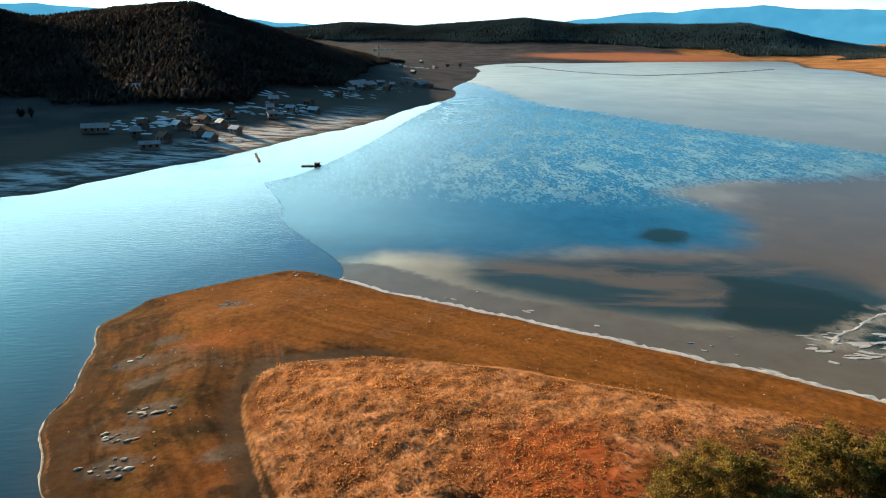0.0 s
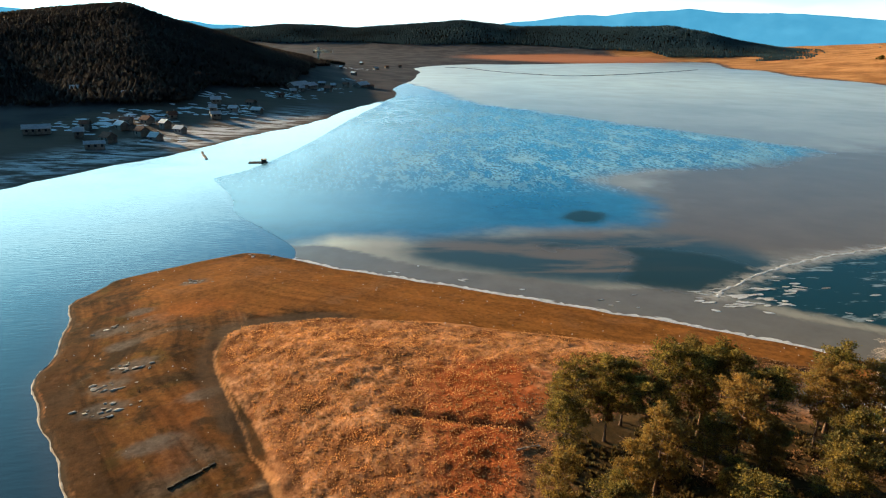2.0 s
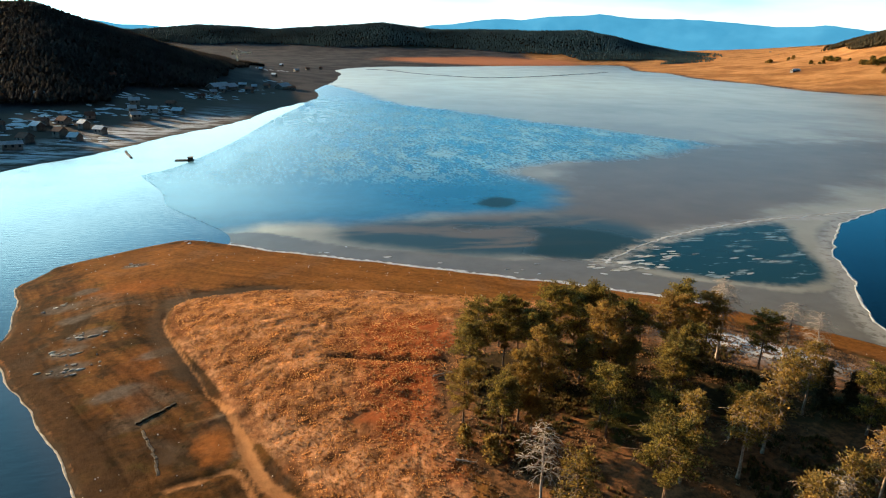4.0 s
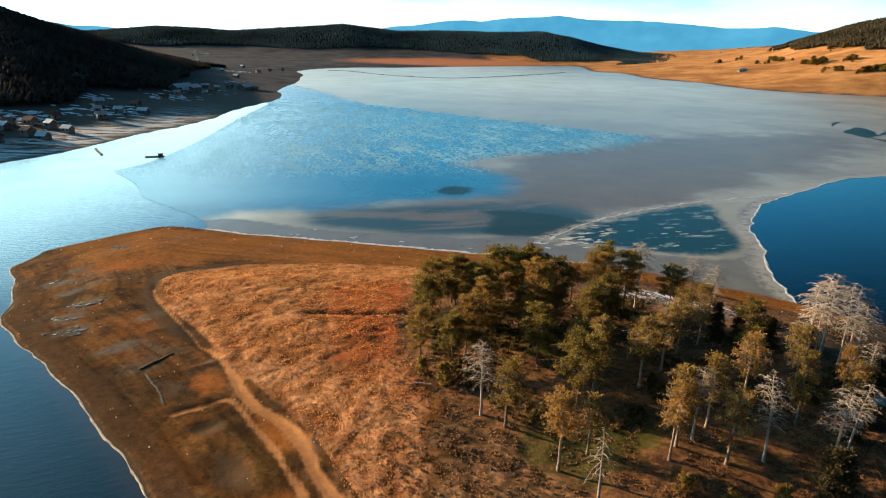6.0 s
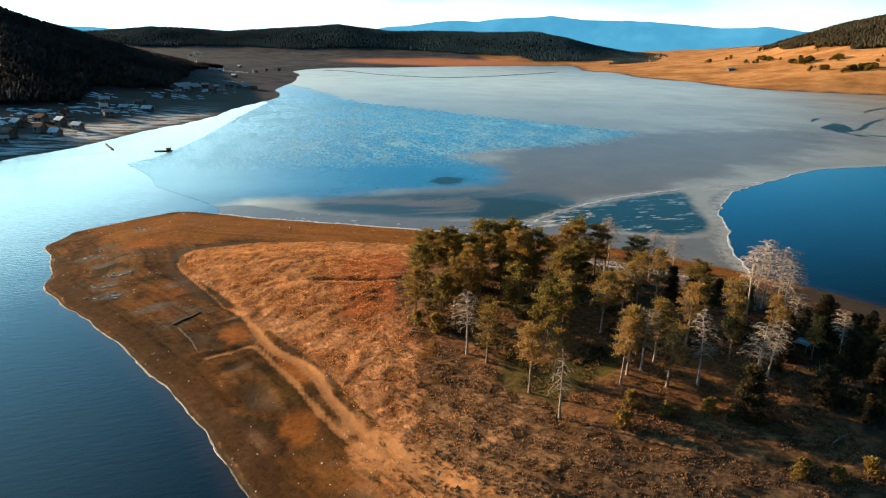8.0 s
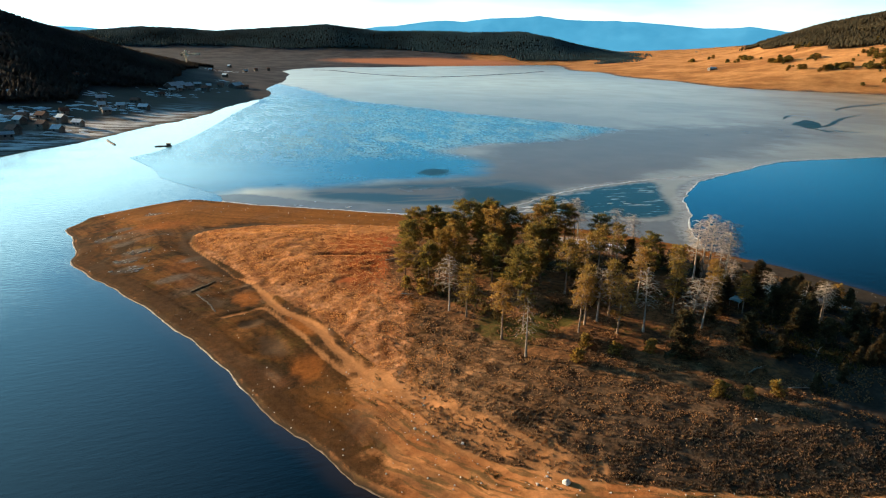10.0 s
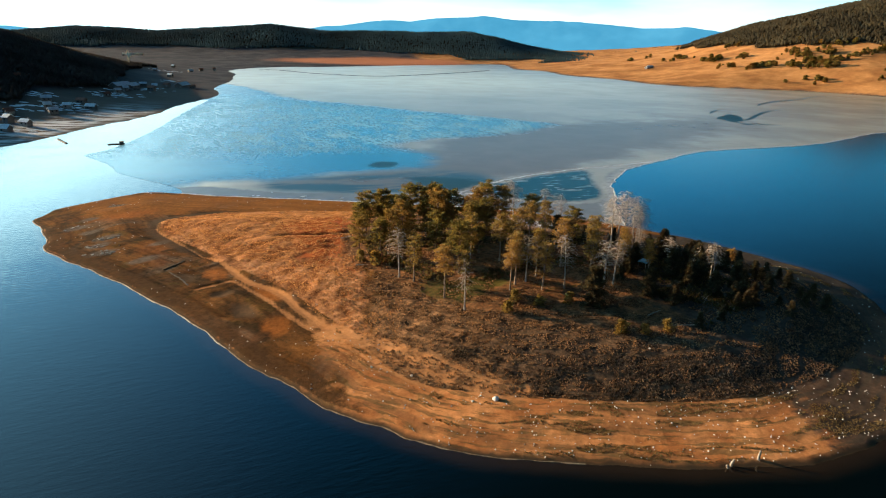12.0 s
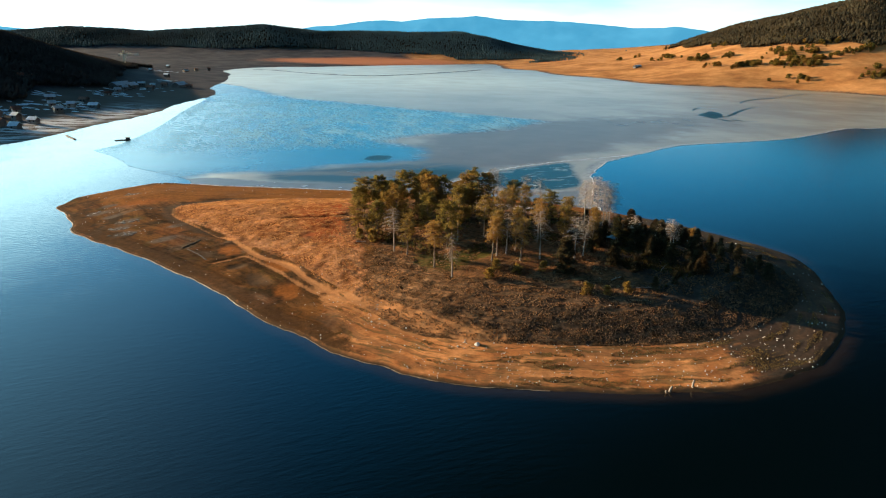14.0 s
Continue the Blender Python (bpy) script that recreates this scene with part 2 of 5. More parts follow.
def value_noise(x, y, size, octaves=4):
    """Smooth random relief, -1 to 1, with features of that size in metres."""
    total, amp, out = 0.0, 1.0, 0.0
    x, y = np.asarray(x, float) / size, np.asarray(y, float) / size
    for k in range(octaves):
        xi, yi = np.floor(x).astype(int), np.floor(y).astype(int)
        fx, fy = x - xi, y - yi
        fx, fy = fx * fx * (3 - 2 * fx), fy * fy * (3 - 2 * fy)
        g = lambda i, j: _table[(xi + i) % 256, (yi + j) % 256]
        v = (g(0, 0) * (1 - fx) + g(1, 0) * fx) * (1 - fy) + (g(0, 1) * (1 - fx) + g(1, 1) * fx) * fy
        out, total = out + amp * (2 * v - 1), total + amp
        x, y, amp = x * 2.03 + 17.3, y * 2.03 + 5.1, amp * 0.5
    return out / total


ISLAND_LINE = ragged(smooth_loop(ISLAND, 8), 0.8, 0.12, 3.0)
LAKE_LINE = ragged(smooth_loop(LAKE, 5), 6.0, 0.02, 8.0)
UPLAND_LINE = smooth_loop(UPLAND, 4)
TRACK_LINE, TRACK_LINE_2, DITCH_LINE = smooth_loop(TRACK, 5, False), smooth_loop(TRACK_2, 5, False), smooth_loop(DITCH, 4, False)
STRAW_LINE = smooth_loop(STRAW, 4)


def island_rise(x, y, s, u):
    """Height over the water: flat beach, grassy bank, low top."""
    h = np.where(s > 0, 0.25 * ease(s, 0, 1.2) + 0.065 * np.clip(s, 0, 26), np.maximum(0.14 * s, -4.0))
    h = h + 2.3 * ease(u, -1, 20) + 1.7 * ease(u, 16, 48) + 0.45 * ease(u, -0.5, 0.7) * ease(y, 2, 18)
    t = np.minimum(side(x, y, TRACK_LINE, False), side(x, y, TRACK_LINE_2, False) + 0.3)
    h = h - 0.14 * np.exp(-(t / 2.0) ** 2) * (s > 2) * (1 + 0.5 * np.cos(t * 2.4))
    h = h - 0.5 * np.exp(-(side(x, y, DITCH_LINE, False) / 0.8) ** 2)
    # hollows of old house plots, a bank round them
    h = h - 0.50 * bump(x, y, -15.9, 29.5, 3.2, 2.0, 20) - 0.45 * bump(x, y, -12.2, 17, 2.8, 5.0, 15) - 0.35 * bump(x, y, -21, 45, 4.5, 6.0, 20) - 0.4 * bump(x, y, -21, 66, 2.2, 8.0, 20)
    h = h + 0.35 * bump(x, y, -17, 49.5, 5.0, 0.9, 10) + 0.30 * bump(x, y, -8.5, 15, 0.9, 7.0, 12) + 0.25 * bump(x, y, -18.5, 37, 4.5, 0.9, 5)
    land = ease(s, 0.5, 6)
    h = h + land * (0.30 * value_noise(x, y, 14, 3) + 0.16 * value_noise(x + 50, y, 3.5, 3) * (0.35 + ease(u, 0, 6)))
    # tussocks on the straw, hummocks on the bank, low scarps of old waterlines on the beach
    straw = ease(side(x, y, STRAW_LINE), -3, 3) * ease(u, -0.3, 1.5)
    h = h + straw * 0.22 * value_noise(x + 9, y, 1.7, 2) + (1 - straw) * ease(u, 0, 2) * 0.20 * value_noise(x, y + 31, 2.6, 2)
    p = s / 2.0 + 0.9 * value_noise(x, y, 24, 3)
    saw = p - np.floor(p)
    h = h + 0.13 * (ease(saw, 0.0, 0.32) - saw) * np.clip(0.6 + 0.9 * value_noise(x + 7, y, 15, 2), 0, 1) * ease(u, 0.0, -1.5) * ease(s, 0.6, 2.0) * (0.12 + 0.88 * ease(-0.35 * x - y, -30, 12) * ease(x, -12, 8))
    return h


def outer_rise(x, y, d):
    """Height of the land round the lake; d is the distance from its shore, positive on land."""
    h = np.where(d > 0, 0.05 * np.clip(d, 0, 60) + 0.012 * np.clip(d - 60, 0, 2000), np.maximum(0.10 * d, -5.0))
    dry = ease(d, 10, 160)
    az, r = np.degrees(np.arctan2(x, y)), np.hypot(x, y)
    # wooded hill over the village, its unseen west end raised to cast shade
    west = np.interp(az, [-75, -60, -48, -40, -36, -32, -30, -27, -24.7, -20.7, -19, -16.6, -13, -9.5, -4.7, 0, 4], [60, 70, 60, 34, 22, 31, 44, 62, 71, 83, 83, 67, 52, 34, 10, 2, 0])
    hills = west * np.where(r < 950, np.exp(-((r - 950) / 330) ** 2), np.exp(-((r - 950) / 500) ** 2)) * ease(y, -50, 150)
    # two more hills out of view, added only to block the sun
    hills = hills + 95 * bump(x, y, -520, 600, 120, 130) + 150 * bump(x, y, -730, 900, 95, 140)
    # far ridge
    ridge = np.interp(az, [-40, -20, -11.6, -7.2, -1, 3.5, 8.2, 12.9, 18.7, 25.4, 28, 30, 32, 34, 36, 40], [60, 52, 40, 66, 58, 80, 97, 78, 88, 92, 76, 54, 33, 15, 3, 0])
    hills = hills + ridge * np.exp(-((r - 2650) / np.where(r < 2650, 330, 600)) ** 2) * (y > 0)
    # sunlit hill
    ae, re = np.degrees(np.arctan2(x, y + 100)), np.hypot(x, y + 100)
    east = np.interp(ae, [30, 34, 38, 42.8, 46.8, 50.6, 53.4, 56.3, 62, 75, 95], [0, 8, 26, 59, 112, 150, 176, 196, 130, 60, 50])
    hills = hills + east * ease(re, 960, 2250) * np.where(ae > 29, 1, 0)
    hills = hills + 90 * bump(x, y, 0, -1900, 900, 500, 0) + 80 * bump(x, y, -1500, -300, 500, 900, 0)
    rel = 0.98 + 0.10 * value_noise(x, y, 170, 4)
    return h + dry * hills * rel + ease(d, 2, 30) * (0.8 * value_noise(x, y, 40, 3)) + ease(d, 80, 300) * 4 * value_noise(x, y, 130, 3)


def rise(x, y):
    """The ground's height at any place."""
    x, y = np.asarray(x, float), np.asarray(y, float)
    s = np.full(x.shape, -1e3)
    near = (np.abs(x - 40) < 200) & (np.abs(y - 40) < 210)
    u, h_i = np.full(x.shape, -1e3), np.full(x.shape, -4.0)
    if near.any():
        s[near] = side(x[near], y[near], ISLAND_LINE)
        u[near] = side(x[near], y[near], UPLAND_LINE)
        h_i[near] = island_rise(x[near], y[near], s[near], u[near])
    d = -side(x, y, LAKE_LINE)
    return np.maximum(h_i, outer_rise(x, y, d)), s, u, d


def mesh_of(name, verts, faces, materials, smooth=True):
    me = bpy.data.meshes.new(name)
    me.from_pydata(np.asarray(verts).tolist(), [], np.asarray(faces).tolist() if not isinstance(faces, list) else faces)
    for m in materials if isinstance(materials, (list, tuple)) else [materials]:
        me.materials.append(m)
    me.polygons.foreach_set("use_smooth", np.full(len(me.polygons), smooth))
    me.update()
    return me


def give(me, **values):
    """Per-vertex masks for a material."""
    for name, v in values.items():
        a = me.attributes.new(name, "FLOAT", "POINT")
        a.data.foreach_set("value", np.asarray(v, np.float32).ravel())


def steps(lo, hi, fine_lo, fine_hi, fine, grow, most):
    """Grid lines: even in the middle, wider and wider towards the edges."""
    mid = list(np.arange(fine_lo, fine_hi + fine * 0.5, fine))
    up, down, w = [], [], fine
    v = mid[-1]
    while v < hi:
        w = min(w * grow, most)
        v += w
        up.append(v)
    v, w = mid[0], fine
    while v > lo:
        w = min(w * grow, most)
        v -= w
        down.append(v)
    return np.array(down[::-1] + mid + up)


def grid_faces(nx, ny):
    i = np.arange(nx * ny).reshape(ny, nx)
    return np.stack([i[:-1, :-1], i[:-1, 1:], i[1:, 1:], i[1:, :-1]], -1).reshape(-1, 4)


def part(name, bm, material, parent=None, label="", smooth=False):
    """One bmesh as one mesh object under a thing or a part."""
    me = bpy.data.meshes.new(name)
    bm.to_mesh(me)
    bm.free()
    for m in material if isinstance(material, (list, tuple)) else [material]:
        me.materials.append(m)
    if smooth:
        me.polygons.foreach_set("use_smooth", np.ones(len(me.polygons), bool))
    ob = new(name, me)
    if parent is not None:
        ob.parent = parent
    return tagged(ob, label)


def slab(bm, x0, y0, z0, x1, y1, z1, bevel=0.0, m=None):
    r = bmesh.ops.create_cube(bm, size=1.0)
    bmesh.ops.scale(bm, vec=(x1 - x0, y1 - y0, z1 - z0), verts=r["verts"])
    bmesh.ops.translate(bm, vec=((x0 + x1) / 2, (y0 + y1) / 2, (z0 + z1) / 2), verts=r["verts"])
    if m is not None:
        bmesh.ops.transform(bm, matrix=m, verts=r["verts"])
    if bevel:
        edges = list({e for v in r["verts"] for e in v.link_edges})
        bmesh.ops.bevel(bm, geom=edges, offset=bevel, segments=1, affect="EDGES")


def tube(verts, faces, points, radii, sides=5):
    """Add a tapering tube through points to lists of vertices and faces."""
    base = len(verts)
    n = len(points)
    for i in range(n):
        d = (points[min(i + 1, n - 1)] - points[max(i - 1, 0)]).normalized()
        a = d.orthogonal().normalized()
        b = d.cross(a)
        for k in range(sides):
            t = 2 * math.pi * k / sides
            verts.append(points[i] + radii[i] * (math.cos(t) * a + math.sin(t) * b))
    for i in range(n - 1):
        for k in range(sides):
            k2 = (k + 1) % sides
            faces.append((base + i * sides + k, base + i * sides + k2, base + (i + 1) * sides + k2, base + (i + 1) * sides + k))
    faces.append(tuple(base + (n - 1) * sides + k for k in range(sides)))


# ---------- materials ----------
def ground_mat():
    n = Nodes("ground_soil_and_grass")
    big, mid, fine, grit = n.noise(0.035, 4, 0.6), n.noise(0.16, 5, 0.6), n.noise(0.9, 6, 0.7), n.noise(5.0, 4, 0.7)
    wob = n.math("MULTIPLY", n.math("SUBTRACT", n.noise(0.30, 5, 0.65), 0.5), 1.0)
    edge = lambda name, lo=0.35, hi=0.65, k=0.9: n.step(n.math("ADD", n.attr(name), n.math("MULTIPLY", wob, k)), lo, hi)
    belt = n.add("ShaderNodeCombineXYZ")
    n.put(belt.inputs[0], n.math("ADD", n.attr("shore"), n.math("MULTIPLY", wob, 1.4)))
    n.put(belt.inputs[1], n.math("MULTIPLY", n.attr("along"), 0.10))
    drawn, drawn_2 = n.noise(0.85, 5, 0.62, belt.outputs[0]), n.noise(0.28, 4, 0.6, belt.outputs[0], 0.4)
    # short autumn turf on the drawdown belt
    turf = n.mix(n.step(big, 0.36, 0.62), (0.060, 0.030, 0.012), (0.150, 0.062, 0.017))
    turf = n.mix(n.math("MULTIPLY", edge("warm"), 0.8), turf, n.mix(mid, (0.135, 0.054, 0.013), (0.270, 0.105, 0.022)))
    turf = n.mix(n.math("MULTIPLY", n.step(mid, 0.50, 0.72), 0.75), turf, (0.075, 0.052, 0.013))
    turf = n.mix(n.math("MULTIPLY", n.step(n.noise(0.06, 4, 0.55, warp=0.6), 0.52, 0.66), 0.75), turf, (0.112, 0.082, 0.058))
    turf = n.mix(n.math("MULTIPLY", n.step(n.noise(0.09, 5, 0.6, warp=0.4), 0.50, 0.62), 0.8), turf, (0.030, 0.019, 0.010))
    turf = n.mix(n.math("MULTIPLY", n.step(n.noise(0.42, 5, 0.68), 0.52, 0.66), 0.7), turf, (0.032, 0.022, 0.010))
    turf = n.mix(n.math("MULTIPLY", n.step(n.noise(0.055, 5, 0.6, warp=0.8), 0.54, 0.66), 0.45), turf, n.mix(mid, (0.165, 0.056, 0.016), (0.270, 0.095, 0.026)))
    turf = n.scaled(turf, n.span(drawn_2, 0.34, 0.66, 0.50, 1.36))
    turf = n.scaled(turf, n.span(drawn, 0.32, 0.68, 0.80, 1.16))
    turf = n.mix(n.math("MULTIPLY", edge("warm"), 0.6), turf, n.mix(drawn_2, (0.165, 0.064, 0.015), (0.290, 0.112, 0.025)))
    turf = n.mix(n.math("MULTIPLY", edge("foot", 0.35, 0.75, 0.9), 0.72), turf, n.mix(mid, (0.045, 0.024, 0.012), (0.085, 0.042, 0.018)))
    turf = n.mix(n.math("MULTIPLY", edge("rusty", 0.3, 0.8, 0.8), 0.8), turf, n.mix(mid, (0.210, 0.068, 0.016), (0.345, 0.118, 0.026)))
    turf = n.scaled(turf, n.span(fine, 0.25, 0.75, 0.55, 1.42))
    turf = n.mix(n.math("MULTIPLY", edge("rubble", 0.25, 0.85, 1.0), 0.85), turf, n.scaled(n.mix(mid, (0.075, 0.058, 0.046), (0.190, 0.155, 0.125)), n.span(fine, 0.3, 0.7, 0.6, 1.3)))
    # tussocky straw
    straw = n.mix(n.step(mid, 0.36, 0.66), (0.215, 0.082, 0.030), (0.470, 0.232, 0.112))
    straw = n.mix(n.math("MULTIPLY", n.step(n.noise(0.22, 5, 0.66, warp=0.5), 0.53, 0.66), 0.72), straw, (0.105, 0.046, 0.018))
    straw = n.scaled(straw, n.span(n.noise(1.1, 6, 0.72, n.coords((1.0, 0.55, 1.0), 35)), 0.3, 0.7, 0.36, 1.5))
    col = n.mix(edge("straw"), turf, straw)
    col = n.mix(n.math("MULTIPLY", edge("red", 0.25, 0.85), 0.85), col, n.scaled(n.mix(mid, (0.21, 0.044, 0.013), (0.43, 0.105, 0.028)), n.span(fine, 0.25, 0.75, 0.6, 1.3)))
    # brush on the bank, litter under the trees, moss
    brush = n.mix(n.step(fine, 0.38, 0.66), (0.095, 0.056, 0.030), (0.275, 0.142, 0.068))
    rows = n.math("SINE", n.math("ADD", n.math("MULTIPLY", n.attr("shore"), 1.15), n.math("MULTIPLY", n.noise(0.12, 4), 7.0)))
    brush = n.scaled(brush, n.span(rows, -1.0, 0.6, 0.78, 1.08))
    brush = n.scaled(brush, n.span(drawn, 0.34, 0.66, 0.55, 1.30))
    brush = n.scaled(brush, n.span(n.noise(0.11, 5, 0.65), 0.34, 0.66, 0.5, 1.25))
    # dark heather, its mask widened up the bank to paint the grove's shade
    brush = n.mix(n.math("MULTIPLY", edge("heather", 0.3, 0.8, 1.4), 0.8), brush, n.mix(n.step(fine, 0.36, 0.64), (0.036, 0.027, 0.019), (0.125, 0.080, 0.050)))
    col = n.mix(edge("bank"), col, brush)
    litter = n.mix(n.step(fine, 0.35, 0.65), (0.072, 0.042, 0.022), (0.225, 0.104, 0.046))
    col = n.mix(edge("litter"), col, litter)
    col = n.mix(n.math("MULTIPLY", edge("humus"), 0.85), col, n.mix(fine, (0.022, 0.018, 0.009), (0.062, 0.044, 0.018)))
    col = n.mix(n.math("MULTIPLY", edge("moss", 0.36, 0.9, 2.0), 0.85), col, n.mix(fine, (0.030, 0.036, 0.010), (0.095, 0.092, 0.024)))
    # sand of the beach, in bands left by falling water
    sand = n.mix(n.step(mid, 0.35, 0.65), (0.390, 0.147, 0.050), (0.575, 0.255, 0.098))
    sand = n.mix(n.math("MULTIPLY", n.step(n.noise(0.13, 5, 0.65, warp=0.4), 0.54, 0.68), 0.6), sand, (0.150, 0.088, 0.044))
    sand = n.scaled(sand, n.span(n.noise(0.5, 5, 0.65), 0.3, 0.7, 0.72, 1.18))
    sand = n.mix(n.math("MULTIPLY", n.step(drawn_2, 0.46, 0.60), 0.70), sand, (0.220, 0.100, 0.042))
    keep = n.step(drawn, 0.50, 0.59)
    sand = n.mix(n.math("MULTIPLY", keep, 0.72), sand, n.mix(mid, (0.080, 0.050, 0.024), (0.170, 0.115, 0.045)))
    sand = n.scaled(sand, n.span(fine, 0.25, 0.75, 0.72, 1.22))
    col = n.mix(edge("sand"), col, sand)
    # greyish east sand, darkened with the grove's long shade painted in
    col = n.mix(n.math("MULTIPLY", edge("shaded_silt"), 0.9), col, n.scaled(n.mix(mid, (0.028, 0.024, 0.020), (0.074, 0.062, 0.051)), n.span(fine, 0.25, 0.75, 0.6, 1.3)))
    # dark soil by the straw edge; shade of the plot hollows painted in
    col = n.mix(n.math("MULTIPLY", edge("dark", 0.35, 0.9, 1.2), 0.72), col, n.mix(fine, (0.050, 0.034, 0.024), (0.105, 0.068, 0.040)))
    col = n.mix(n.math("MULTIPLY", edge("track", 0.35, 0.8, 1.0), 0.85), col, n.scaled(n.mix(mid, (0.350, 0.148, 0.055), (0.520, 0.250, 0.105)), n.span(fine, 0.25, 0.75, 0.75, 1.2)))
    col = n.mix(n.math("MULTIPLY", n.attr("ditch"), 0.85), col, (0.035, 0.020, 0.010))
    # wet rim
    wet = n.step(n.math("ADD", n.attr("shore"), n.math("MULTIPLY", wob, 1.6)), 1.6, 0.2)
    col = n.mix(n.math("MULTIPLY", wet, n.attr("isle")), col, (0.060, 0.040, 0.024))
    # land round the lake
    dry = n.mix(n.step(n.noise(0.012, 5, 0.6), 0.36, 0.62), (0.270, 0.120, 0.043), (0.460, 0.225, 0.085))
    dry = n.scaled(dry, n.span(n.noise(0.05, 6, 0.68), 0.3, 0.7, 0.72, 1.22))
    # heath kept dark and bluish: cloud shade and haze put into its colour
    heath = n.mix(n.step(n.noise(0.02, 5, 0.6), 0.38, 0.62), (0.032, 0.034, 0.040), (0.066, 0.062, 0.066))
    heath = n.mix(edge("strand", 0.35, 0.65, 0.6), heath, n.mix(n.noise(0.06, 5, 0.65, n.coords((0.5, 1.5, 1.0), -38)), (0.052, 0.043, 0.037), (0.125, 0.102, 0.086)))
    far = n.mix(edge("dry", 0.3, 0.7, 0.6), heath, dry)
    far = n.mix(edge("field", 0.3, 0.7, 0.5), far, n.mix(n.noise(0.02, 4), (0.330, 0.125, 0.062), (0.460, 0.190, 0.095)))
    far = n.mix(edge("wood"), far, (0.035, 0.030, 0.020))
    frost = n.math("MULTIPLY", n.attr("snow"), n.step(n.noise(0.09, 6, 0.7, n.coords((0.45, 1.6, 1.0), -38)), 0.42, 0.58))
    far = n.mix(n.math("MULTIPLY", frost, 0.9), far, (0.600, 0.650, 0.700))
    col = n.mix(n.attr("isle"), far, col)
    patch = n.math("MULTIPLY", n.attr("drift"), n.step(n.noise(0.7, 5, 0.7), 0.36, 0.52))
    col = n.mix(patch, col, (0.640, 0.680, 0.740))
    relief = n.math("ADD", n.math("MULTIPLY", fine, 0.7), n.math("MULTIPLY", grit, 0.3))
    return n.done(col, 0.95, relief, 0.9, 0.25, 0.02)


def water_mat():
    n = Nodes("lake_water")
    col = n.mix(n.step(n.math("ADD", n.attr("shore"), n.math("MULTIPLY", n.noise(0.2, 4), 2.0)), -3.6, 0.8), (0.0006, 0.003, 0.0035), (0.016, 0.011, 0.007))
    small = n.noise(0.34, 4, 0.62, n.coords((0.8, 2.8, 1.0), -28))
    large = n.noise(0.06, 2, 0.5)
    h = n.math("MULTIPLY", n.math("MULTIPLY", small, n.span(large, 0.35, 0.65, 0.6, 1.0)), n.span(n.attr("lee"), 0.0, 1.0, 1.0, 0.5))
    return n.done(col, n.span(n.attr("lee"), 0.0, 1.0, 0.06, 0.14), h, 0.13, 0.4, 0.5, ior=1.333)


